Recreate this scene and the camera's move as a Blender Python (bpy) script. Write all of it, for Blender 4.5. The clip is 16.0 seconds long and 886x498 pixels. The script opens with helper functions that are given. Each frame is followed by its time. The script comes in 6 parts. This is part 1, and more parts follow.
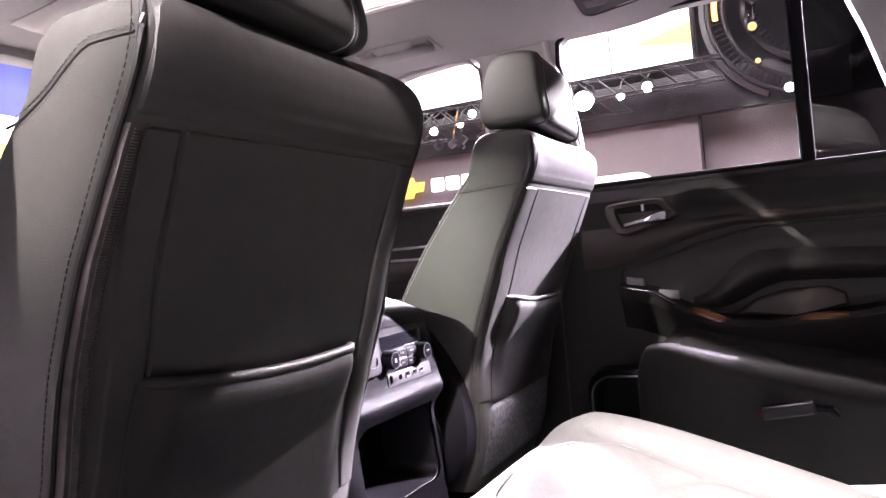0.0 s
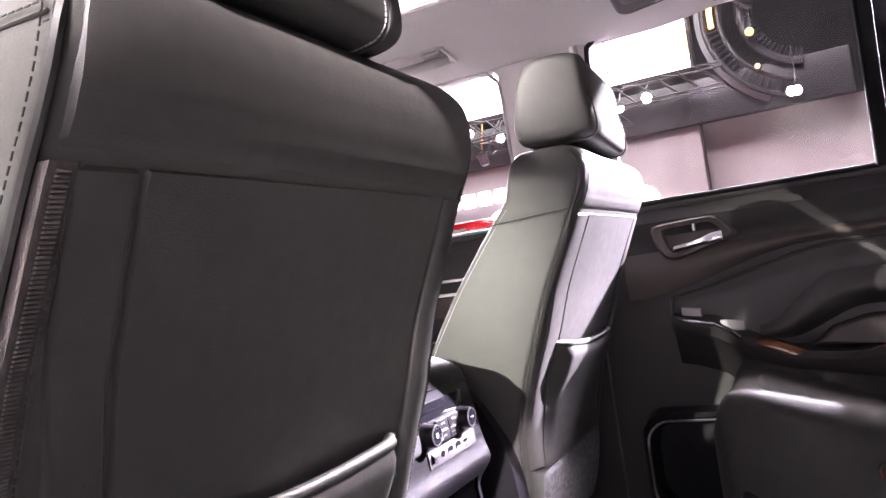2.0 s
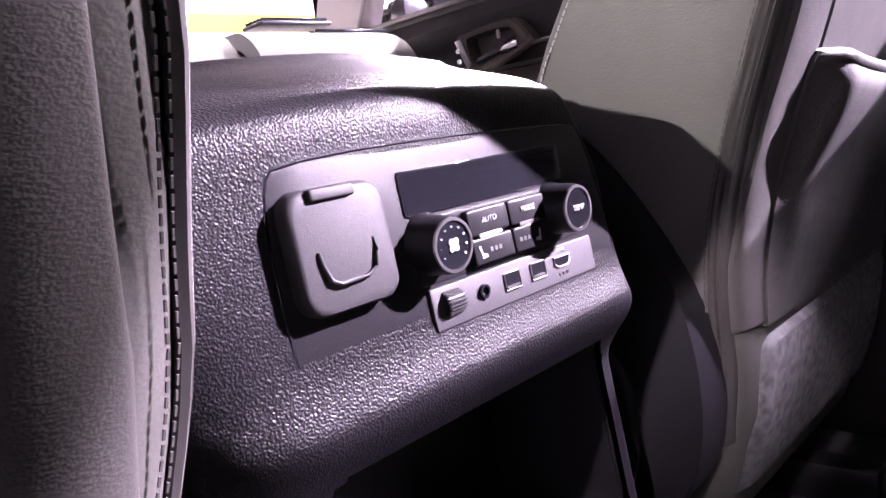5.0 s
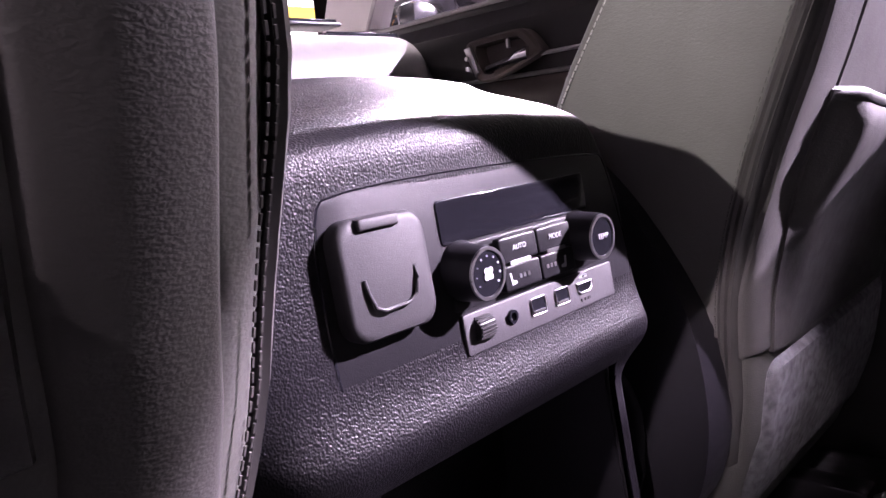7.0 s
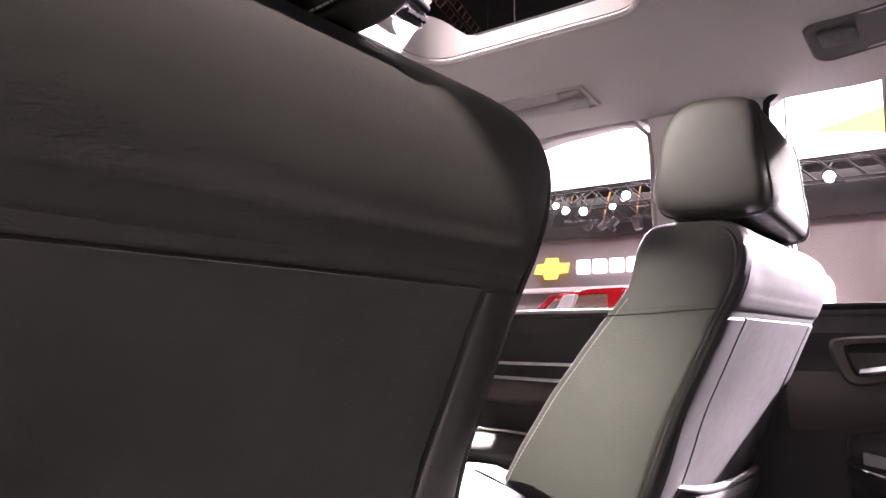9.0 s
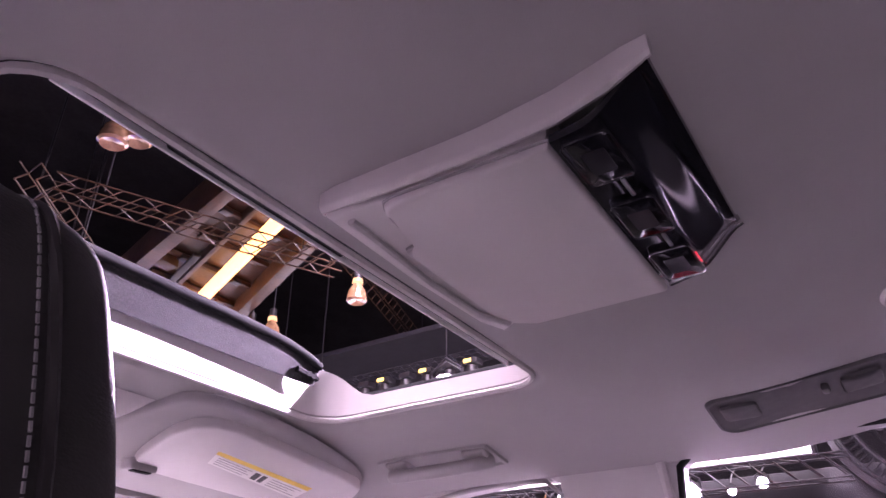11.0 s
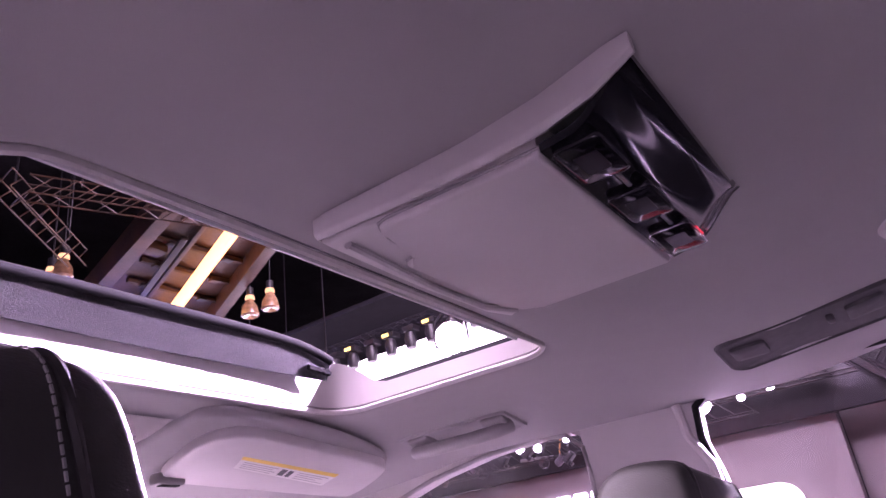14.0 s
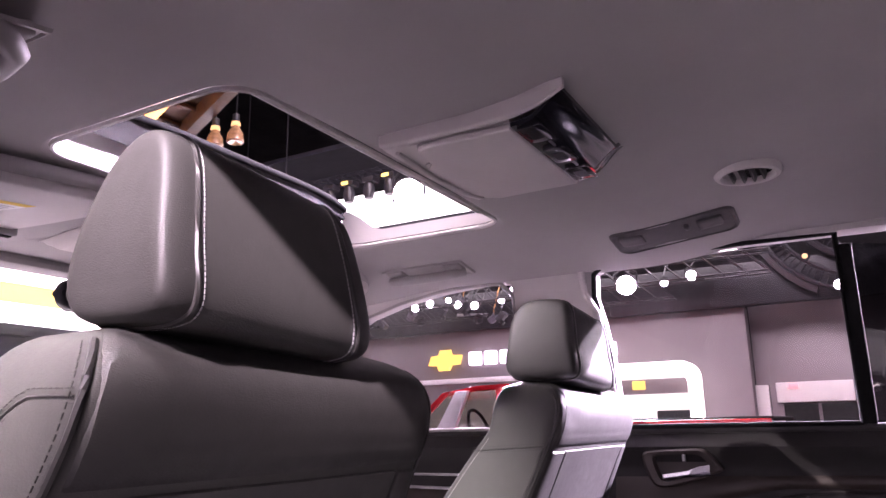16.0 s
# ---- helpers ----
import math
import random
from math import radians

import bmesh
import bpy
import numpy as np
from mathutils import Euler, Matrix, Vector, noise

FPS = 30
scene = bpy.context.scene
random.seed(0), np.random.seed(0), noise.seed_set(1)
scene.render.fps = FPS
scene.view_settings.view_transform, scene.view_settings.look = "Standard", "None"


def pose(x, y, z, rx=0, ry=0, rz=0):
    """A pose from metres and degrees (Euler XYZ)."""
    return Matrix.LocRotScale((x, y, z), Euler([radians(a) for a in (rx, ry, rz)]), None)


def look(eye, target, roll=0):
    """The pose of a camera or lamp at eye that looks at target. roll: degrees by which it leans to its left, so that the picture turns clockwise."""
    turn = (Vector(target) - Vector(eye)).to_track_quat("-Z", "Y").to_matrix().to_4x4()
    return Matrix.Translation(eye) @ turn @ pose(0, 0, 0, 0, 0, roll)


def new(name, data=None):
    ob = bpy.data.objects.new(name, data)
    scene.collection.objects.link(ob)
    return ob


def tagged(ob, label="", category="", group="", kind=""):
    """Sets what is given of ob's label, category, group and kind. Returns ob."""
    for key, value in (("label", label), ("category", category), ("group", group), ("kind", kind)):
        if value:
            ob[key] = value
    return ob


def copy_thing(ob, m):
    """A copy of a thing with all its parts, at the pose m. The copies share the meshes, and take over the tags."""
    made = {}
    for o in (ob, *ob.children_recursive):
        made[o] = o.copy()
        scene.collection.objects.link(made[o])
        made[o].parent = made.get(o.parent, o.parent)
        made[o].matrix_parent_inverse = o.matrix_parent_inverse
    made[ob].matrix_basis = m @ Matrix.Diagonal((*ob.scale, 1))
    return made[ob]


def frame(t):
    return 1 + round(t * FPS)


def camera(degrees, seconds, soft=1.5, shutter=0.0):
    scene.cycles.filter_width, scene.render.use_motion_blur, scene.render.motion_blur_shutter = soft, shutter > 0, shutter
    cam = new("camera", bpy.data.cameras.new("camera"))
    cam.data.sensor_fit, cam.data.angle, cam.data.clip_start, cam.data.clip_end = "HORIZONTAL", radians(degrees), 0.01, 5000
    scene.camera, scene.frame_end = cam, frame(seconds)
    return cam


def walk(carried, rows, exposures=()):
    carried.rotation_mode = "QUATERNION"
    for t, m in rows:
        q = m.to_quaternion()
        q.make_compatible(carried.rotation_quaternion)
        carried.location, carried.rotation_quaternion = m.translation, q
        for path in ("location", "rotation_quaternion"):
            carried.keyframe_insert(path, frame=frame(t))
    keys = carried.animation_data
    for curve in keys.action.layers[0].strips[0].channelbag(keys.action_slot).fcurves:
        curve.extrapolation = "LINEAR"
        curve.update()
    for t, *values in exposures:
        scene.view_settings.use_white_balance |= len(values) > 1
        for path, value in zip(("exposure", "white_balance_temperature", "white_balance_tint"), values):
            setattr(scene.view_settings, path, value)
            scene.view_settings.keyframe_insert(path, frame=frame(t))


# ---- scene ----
cam = camera(62.0, 16.0)
PATH = [
    (0, (-0.968, -0.404, 0.798), (0.819, 0.493, 0.828), -5.0),
    (0.5, (-0.899, -0.393, 0.809), (0.818, 0.633, 0.826), -5.9),
    (1, (-0.862, -0.35, 0.819), (0.779, 0.793, 0.836), -7.9),
    (1.5, (-0.85, -0.302, 0.825), (0.841, 0.766, 0.846), -9.1),
    (2, (-0.81, -0.268, 0.839), (0.979, 0.622, 0.927), -7.9),
    (2.5, (-0.703, -0.227, 0.814), (1.046, 0.734, 0.931), -8.1),
    (3, (-0.588, -0.184, 0.799), (1.081, 0.914, 0.865), -8.0),
    (3.5, (-0.464, -0.137, 0.757), (1.125, 1.073, 0.657), -7.1),
    (4, (-0.364, -0.128, 0.713), (1.101, 1.207, 0.446), -9.0),
    (4.2, (-0.311, -0.105, 0.701), (1.104, 1.276, 0.406), -9.6),
    (6.3, (-0.229, -0.046, 0.705), (1.174, 1.352, 0.423), -7.7),
    (6.5, (-0.239, -0.045, 0.71), (1.176, 1.339, 0.423), -7.5),
    (7, (-0.269, -0.054, 0.72), (1.143, 1.331, 0.418), -6.4),
    (7.5, (-0.312, -0.077, 0.738), (1.135, 1.268, 0.424), -6.0),
    (8, (-0.389, -0.108, 0.763), (1.071, 1.236, 0.511), -5.2),
    (8.5, (-0.472, -0.146, 0.815), (1.045, 1.155, 0.744), -1.2),
    (9, (-0.552, -0.203, 0.884), (1.022, 1.005, 1.130), 0.5),
    (9.3, (-0.578, -0.214, 0.910), (1.029, 0.877, 1.380), 2.1),
    (9.5, (-0.619, -0.229, 0.93), (1.001, 0.77, 1.546), 1.6),
    (9.6, (-0.632, -0.237, 0.933), (0.99, 0.732, 1.59), 2.0),
    (10, (-0.602, -0.231, 0.971), (0.955, 0.677, 1.836), 2.9),
    (10.2, (-0.581, -0.231, 0.979), (0.898, 0.733, 1.918), 4.4),
    (12.5, (-0.341, -0.207, 1.085), (1.238, 0.585, 2.022), -10.1),
    (13, (-0.351, -0.212, 1.087), (1.249, 0.554, 2.011), -11.3),
    (13.5, (-0.398, -0.222, 1.076), (1.186, 0.594, 1.984), -10.1),
    (14, (-0.494, -0.229, 1.062), (1.046, 0.728, 1.906), -8.0),
    (14.5, (-0.59, -0.248, 1.053), (0.951, 0.775, 1.815), -7.2),
    (15, (-0.728, -0.292, 1.027), (0.877, 0.661, 1.746), -4.2),
    (15.5, (-0.814, -0.326, 0.984), (0.863, 0.57, 1.603), -2.7),
    (16, (-0.887, -0.409, 0.95), (0.81, 0.538, 1.422), -1.1),
]

EXPOSURES = [(0, 0.84, 6500, 24), (1.0, 1.08, 6500, 23), (2.0, 1.6, 6500, 23), (2.6, 1.5, 6500, 26), (3.0, 1.1, 6450, 28), (3.5, 0.92, 6400, 32), (4.0, 0.85, 6400, 40), (6.3, 0.26, 6400, 37), (7.0, 0.18, 6400, 38),
             (7.5, 0.3, 6400, 40), (8.0, 1.12, 6250, 60), (8.4, 0.6, 6600, 30), (9.0, 0.92, 6850, 24), (9.6, 0.5, 6950, 22), (10.1, 0.86, 6250, 46), (13, 0.45, 6150, 60), (14, 0.66, 6100, 70), (15.5, 0.6, 6300, 38), (16, 0.62, 6400, 42)]
walk(cam, [(t, look(eye, target, roll)) for t, eye, target, roll in PATH], EXPOSURES)

# ---------------------------------------------------------------- light
world = bpy.data.worlds.new("hall_air")
scene.world = world
world.use_nodes = True
world.node_tree.nodes["Background"].inputs[0].default_value = (0.75, 0.72, 0.85, 1)
world.node_tree.nodes["Background"].inputs[1].default_value = 0.115


def spot_lamp(name, eye, target, watts, colour, cone, radius, blend=0.3):
    data = bpy.data.lights.new(name, "SPOT")
    data.energy, data.color, data.spot_size, data.spot_blend = watts, colour, radians(cone), blend
    data.shadow_soft_size = radius
    ob = new(name, data)
    ob.matrix_world = look(eye, target)
    return ob


def area_lamp(name, eye, target, watts, colour, sx, sy):
    data = bpy.data.lights.new(name, "AREA")
    data.shape, data.size, data.size_y, data.energy, data.color = "RECTANGLE", sx, sy, watts, colour
    ob = new(name, data)
    ob.matrix_world = look(eye, target)
    return ob


KEY_EYE = (8.35, -5.35, 5.9)          # stage spot behind the car's right rear window
ROOF_EYE = (7.75, 4.95, 4.22)        # stage spot seen through the sunroof
SIDE_EYE = (8.55, 2.13, 2.72)        # stage spot seen over the rear door's window
FRONT_EYE = (0.2, 6.0, 10.0)         # stage spot in front of the windscreen
LEFT_EYE = (-6.5, -1.5, 6.8)         # stage spot outside the open rear door
WING_EYE = (-7.0, 2.15, 3.2)         # stage spot outside the driver's window
spot_lamp("key_spot", KEY_EYE, (0.2, 0.0, 0.8), 44000, (0.93, 0.87, 1.0), 22, 0.10)
spot_lamp("roof_spot", ROOF_EYE, (-0.1, 0.2, 1.0), 22000, (0.95, 0.88, 1.0), 30, 0.12)
spot_lamp("side_spot", SIDE_EYE, (-0.2, 0.0, 0.9), 2500, (0.96, 0.9, 1.0), 34, 0.10)
spot_lamp("front_spot", FRONT_EYE, (0.3, 1.15, 0.92), 90000, (1.0, 0.97, 0.93), 8, 0.15)
spot_lamp("left_spot", LEFT_EYE, (-0.40, -0.50, 0.64), 66000, (0.98, 0.97, 0.92), 4.9, 0.12, 0.45)
spot_lamp("pocket_spot", (8.6, -1.85, 5.1), (-0.41, 0.10, 0.58), 14000, (0.97, 0.93, 0.96), 1.6, 0.10, 0.5)
spot_lamp("headrest_spot", (-8.0, 6.3, 7.3), (0.30, 0.120, 1.140), 11000, (1.0, 1.0, 0.9), 0.62, 0.08, 0.2)
spot_lamp("low_spot", (6.0, -4.2, 7.2), (0.28, 0.10, 0.64), 22000, (0.93, 0.87, 1.0), 1.35, 0.10, 0.4)
spot_lamp("left_wash", (-6.6, -2.3, 5.4), (-0.52, 0.03, 1.165), 17000, (1.0, 0.95, 0.93), 2.3, 0.12, 0.4)
area_lamp("hall_wash_left", (-3.6, -1.7, 4.5), (-0.5, 0, 0.95), 13, (1.0, 0.93, 0.93), 2.4, 1.6)
# unseen fill added to brighten the footwell, in place of floor bounce
area_lamp("footwell_fill", (-3.6, -1.1, 1.25), (0.5, 0.0, 0.5), 14, (1.0, 0.93, 0.98), 2.6, 1.2)
spot_lamp("door_spot", (-4.6, -1.0, 7.2), (-0.60, 0.09, 1.005), 34000, (1.0, 0.98, 0.93), 1.0, 0.10, 0.6)
spot_lamp("second_key_spot", (7.5, -5.6, 5.2), (0.43, 0.34, 0.88), 14000, (0.93, 0.87, 1.0), 2.6, 0.10)
spot_lamp("cushion_spot", (7.25, -2.2, 7.6), (0.255, -0.20, 0.60), 24000, (0.93, 0.87, 1.0), 0.85, 0.08, 0.3)
spot_lamp("sunroof_spot", (-2.4, 1.2, 8.6), (0.33, 0.34, 1.33), 6000, (1.0, 0.97, 0.93), 2.6, 0.10)
spot_lamp("wing_spot", WING_EYE, (0.25, 0.34, 0.77), 3100, (0.95, 1.0, 0.86), 4.2, 0.10, 0.12)
area_lamp("hall_wash_right", (5.0, 2.0, 7.5), (9.0, 2.0, 1.0), 1050, (1.0, 0.93, 0.92), 6, 3)

# ---------------------------------------------------------------- materials
def material(name, base, rough=0.5, metal=0.0, spread=0.25, scale=6.0, grain=0.0, grain_scale=600.0, kind="noise",
             coat=0.0, specular=0.5, tint=None, stretch=(1, 1, 1), wrinkle=0.0):
    m = bpy.data.materials.new(name)
    m.use_nodes = True
    nodes, links = m.node_tree.nodes, m.node_tree.links
    bsdf = nodes["Principled BSDF"]
    bsdf.inputs["Metallic"].default_value = metal
    bsdf.inputs["Coat Weight"].default_value = coat
    bsdf.inputs["Specular IOR Level"].default_value = specular
    coord = nodes.new("ShaderNodeTexCoord")
    mapping = nodes.new("ShaderNodeMapping")
    mapping.inputs["Scale"].default_value = stretch
    links.new(coord.outputs["Object"], mapping.inputs["Vector"])
    broad = nodes.new("ShaderNodeTexNoise")
    broad.inputs["Scale"].default_value, broad.inputs["Detail"].default_value = scale, 5
    links.new(mapping.outputs["Vector"], broad.inputs["Vector"])
    ramp = nodes.new("ShaderNodeValToRGB")
    other = tint or base
    ramp.color_ramp.elements[0].position, ramp.color_ramp.elements[1].position = 0.3, 0.7
    ramp.color_ramp.elements[0].color = (*[c * (1 - spread) for c in base], 1)
    ramp.color_ramp.elements[1].color = (*[min(1, c * (1 + spread)) for c in other], 1)
    links.new(broad.outputs["Fac"], ramp.inputs["Fac"])
    links.new(ramp.outputs["Color"], bsdf.inputs["Base Color"])
    spots = nodes.new("ShaderNodeTexNoise")
    spots.inputs["Scale"].default_value, spots.inputs["Detail"].default_value = scale * 9, 4
    links.new(mapping.outputs["Vector"], spots.inputs["Vector"])
    span = nodes.new("ShaderNodeMapRange")
    span.inputs["To Min"].default_value, span.inputs["To Max"].default_value = max(0.02, rough * 0.8), min(1, rough * 1.2)
    links.new(spots.outputs["Fac"], span.inputs["Value"])
    links.new(span.outputs["Result"], bsdf.inputs["Roughness"])
    if grain:
        if kind == "cells":
            fine = nodes.new("ShaderNodeTexVoronoi")
            fine.feature = "SMOOTH_F1"
            height = fine.outputs["Distance"]
        else:
            fine = nodes.new("ShaderNodeTexNoise")
            fine.inputs["Detail"].default_value = 3
            height = fine.outputs["Fac"]
        fine.inputs["Scale"].default_value = grain_scale
        links.new(mapping.outputs["Vector"], fine.inputs["Vector"])
        if wrinkle:
            along = nodes.new("ShaderNodeMapping")
            along.inputs["Rotation"].default_value = (0, radians(12), 0)
            along.inputs["Scale"].default_value = (1, 1, 2.6)
            links.new(coord.outputs["Object"], along.inputs["Vector"])
            crease = nodes.new("ShaderNodeTexNoise")
            crease.inputs["Scale"].default_value, crease.inputs["Detail"].default_value = wrinkle, 1
            crease.inputs["Distortion"].default_value = 0.6
            links.new(along.outputs["Vector"], crease.inputs["Vector"])
            fold = nodes.new("ShaderNodeMath")
            fold.operation = "MULTIPLY_ADD"
            fold.inputs[1].default_value = 4.0
            links.new(crease.outputs["Fac"], fold.inputs[0])
            links.new(height, fold.inputs[2])
            height = fold.outputs["Value"]
        both = nodes.new("ShaderNodeMath")
        both.operation = "MULTIPLY_ADD"
        both.inputs[1].default_value = 0.25
        links.new(spots.outputs["Fac"], both.inputs[0])
        links.new(height, both.inputs[2])
        bump = nodes.new("ShaderNodeBump")
        bump.inputs["Strength"].default_value, bump.inputs["Distance"].default_value = grain, 0.0012
        links.new(both.outputs["Value"], bump.inputs["Height"])
        links.new(bump.outputs["Normal"], bsdf.inputs["Normal"])
    return m


def glowing(name, colour, strength, second=None, scale=1.0):
    m = bpy.data.materials.new(name)
    m.use_nodes = True
    nodes, links = m.node_tree.nodes, m.node_tree.links
    bsdf = nodes["Principled BSDF"]
    bsdf.inputs["Base Color"].default_value = (0.02, 0.02, 0.02, 1)
    bsdf.inputs["Emission Color"].default_value = (*colour, 1)
    bsdf.inputs["Emission Strength"].default_value = strength
    if second:
        coord, grad = nodes.new("ShaderNodeTexCoord"), nodes.new("ShaderNodeTexNoise")
        grad.inputs["Scale"].default_value = scale
        ramp = nodes.new("ShaderNodeValToRGB")
        ramp.color_ramp.elements[0].position, ramp.color_ramp.elements[1].position = 0.40, 0.62
        ramp.color_ramp.elements[0].color, ramp.color_ramp.elements[1].color = (*colour, 1), (*second, 1)
        links.new(coord.outputs["Object"], grad.inputs["Vector"])
        links.new(grad.outputs["Fac"], ramp.inputs["Fac"])
        links.new(ramp.outputs["Color"], bsdf.inputs["Emission Color"])
    return m


def clear_glass(name, tint, gloss):
    m = bpy.data.materials.new(name)
    m.use_nodes = True
    nodes, links = m.node_tree.nodes, m.node_tree.links
    nodes.remove(nodes["Principled BSDF"])
    see, shine, mix = nodes.new("ShaderNodeBsdfTransparent"), nodes.new("ShaderNodeBsdfGlossy"), nodes.new("ShaderNodeMixShader")
    see.inputs["Color"].default_value = (*tint, 1)
    shine.inputs["Roughness"].default_value = 0.02
    mix.inputs["Fac"].default_value = gloss
    links.new(see.outputs[0], mix.inputs[1])
    links.new(shine.outputs[0], mix.inputs[2])
    links.new(mix.outputs[0], nodes["Material Output"].inputs["Surface"])
    return m


LEATHER = material("black_leather", (0.027, 0.0256, 0.0245), 0.54, spread=0.16, scale=9, grain=0.12, grain_scale=1100, kind="cells", wrinkle=360)
LEATHER_FINE = material("fine_black_leather", (0.040, 0.038, 0.036), 0.55, spread=0.16, scale=7, grain=0.11, grain_scale=1200, kind="cells", wrinkle=420)
SIDE_LEATHER = material("grey_side_leather", (0.058, 0.057, 0.052), 0.56, spread=0.16, scale=6, grain=0.085, grain_scale=1000, kind="cells", wrinkle=300)
SEAT_LEATHER = material("second_row_leather", (0.030, 0.0285, 0.027), 0.68, spread=0.16, scale=9, grain=0.10, grain_scale=1000, kind="cells", wrinkle=200, specular=0.3)
PIPING = material("piping", (0.030, 0.028, 0.027), 0.4, spread=0.2, scale=30)
THREAD = material("grey_thread", (0.30, 0.29, 0.285), 0.7, spread=0.15, scale=80)
DARK_THREAD = material("dark_thread", (0.042, 0.039, 0.037), 0.7, spread=0.15, scale=80)
ZIP = material("zip_tape", (0.085, 0.072, 0.070), 0.55, spread=0.3, scale=60, grain=0.4, grain_scale=900)
ZIP_TEETH = material("zip_teeth", (0.13, 0.115, 0.11), 0.4, spread=0.25, scale=90)
CARPET = material("charcoal_carpet", (0.10, 0.10, 0.105), 0.95, spread=0.5, scale=120, grain=0.9, grain_scale=1400)
FLOOR_CARPET = material("floor_carpet", (0.045, 0.045, 0.048), 0.95, spread=0.4, scale=60, grain=0.8, grain_scale=900)
HEADLINER = material("grey_headliner_fabric", (0.36, 0.34, 0.336), 0.92, spread=0.05, scale=4, grain=0.25, grain_scale=1200)
HEADLINER_TRIM = material("grey_roof_plastic", (0.56, 0.525, 0.515), 0.55, spread=0.05, scale=6, grain=0.12, grain_scale=800)
HANDLE_DARK = material("dark_grey_plastic", (0.032, 0.030, 0.034), 0.5, spread=0.1, scale=20, grain=0.1, grain_scale=900)
# handle plastic with the shade of the roof recess put into its colour
HANDLE_SHADE = material("shaded_roof_plastic", (0.040, 0.037, 0.038), 0.55, spread=0.06, scale=10, grain=0.1, grain_scale=900)
HANDLE_GREY = material("grey_handle_plastic", (0.34, 0.32, 0.315), 0.5, spread=0.05, scale=12, grain=0.1, grain_scale=900)
PILLAR = material("grey_pillar_plastic", (0.52, 0.49, 0.485), 0.6, spread=0.06, scale=5, grain=0.15, grain_scale=700)
GRAIN_PLASTIC = material("grained_black_plastic", (0.0065, 0.006, 0.0075), 0.36, spread=0.15, scale=12, grain=0.38, grain_scale=980, kind="cells", specular=0.13)
SATIN_PLASTIC = material("satin_black_plastic", (0.010, 0.0095, 0.0115), 0.38, spread=0.12, scale=14, grain=0.12, grain_scale=1500, specular=0.2)
MATTE_CAP = material("matte_black_plastic", (0.024, 0.023, 0.025), 0.55, spread=0.12, scale=22, grain=0.14, grain_scale=1600, specular=0.35)
GLOSS_BLACK = material("gloss_black_plastic", (0.010, 0.010, 0.013), 0.08, spread=0.2, scale=8)
DOOR_PLASTIC = material("black_door_plastic", (0.021, 0.019, 0.0185), 0.52, spread=0.16, scale=5, grain=0.3, grain_scale=600, specular=0.4)
DOOR_BROWN = material("dark_brown_door_trim", (0.055, 0.043, 0.037), 0.55, spread=0.16, scale=5, grain=0.25, grain_scale=600)
CHROME = material("chrome", (0.75, 0.75, 0.77), 0.10, metal=1.0, spread=0.05, scale=20)
SATIN_METAL = material("satin_metal", (0.45, 0.45, 0.45), 0.3, metal=1.0, spread=0.1, scale=40)
WOOD = material("burl_wood", (0.13, 0.045, 0.016), 0.18, spread=0.5, scale=26, coat=0.8, tint=(0.24, 0.10, 0.04), stretch=(1, 0.35, 1))
RUBBER = material("black_rubber", (0.012, 0.012, 0.012), 0.85, spread=0.2, scale=20, specular=0.15)
MESH_CLOTH = material("dark_mesh_cloth", (0.010, 0.009, 0.0088), 0.6, spread=0.9, scale=420, grain=1.0, grain_scale=1500, specular=0.25)
WHITE_PRINT = material("white_print", (0.48, 0.48, 0.50), 0.6, spread=0.05, scale=30)
LABEL_WHITE = material("white_label", (0.75, 0.73, 0.70), 0.6, spread=0.04, scale=30)
LABEL_YELLOW = material("yellow_label", (0.75, 0.52, 0.06), 0.6, spread=0.06, scale=30)
CAR_PAINT = material("dark_car_paint", (0.05, 0.05, 0.055), 0.25, spread=0.1, scale=3, coat=1.0)
RED_PAINT = material("red_truck_paint", (0.55, 0.015, 0.02), 0.22, spread=0.08, scale=2, coat=1.0)
WHITE_PAINT = material("white_truck_trim", (0.75, 0.73, 0.75), 0.4, spread=0.05, scale=3)
TYRE = material("tyre_rubber", (0.02, 0.02, 0.02), 0.8, spread=0.2, scale=20)
WALL_GREY = material("grey_show_wall", (0.19, 0.165, 0.172), 0.8, spread=0.08, scale=0.6, grain=0.1, grain_scale=60)
HALL_DARK = material("dark_hall_ceiling", (0.020, 0.018, 0.020), 0.9, spread=0.4, scale=1.2)
HALL_FLOOR = material("grey_hall_floor", (0.38, 0.36, 0.37), 0.5, spread=0.15, scale=1.5)
TRUSS = material("black_truss", (0.014, 0.013, 0.016), 0.45, spread=0.3, scale=6)
AMBER_STEEL = material("brown_steel_beam", (0.045, 0.018, 0.005), 0.5, spread=0.55, scale=2.4, grain=0.3, grain_scale=30)
GLASS = clear_glass("window_glass", (0.97, 0.97, 0.98), 0.03)
TINT_GLASS = clear_glass("dark_privacy_glass", (0.05, 0.05, 0.055), 0.05)
GLOW_WHITE = glowing("lamp_glow", (1.0, 0.94, 1.0), 60)
GLOW_SPOT = glowing("spot_glow", (1.0, 0.93, 1.0), 400)
GLOW_BANNER = glowing("screen_glow", (1.0, 0.97, 0.94), 4.0, (1.0, 0.98, 0.92), 0.5)
GLOW_YELLOW = glowing("screen_yellow", (1.0, 0.72, 0.12), 2.2)
GLOW_BLUE = glowing("screen_blue", (0.10, 0.13, 0.75), 0.9, (0.20, 0.24, 0.85), 0.6)
GLOW_AMBER = glowing("amber_tube_glow", (1.0, 0.52, 0.12), 2.6)
GLOW_WARM = glowing("warm_bulb_glow", (1.0, 0.55, 0.20), 1.1)
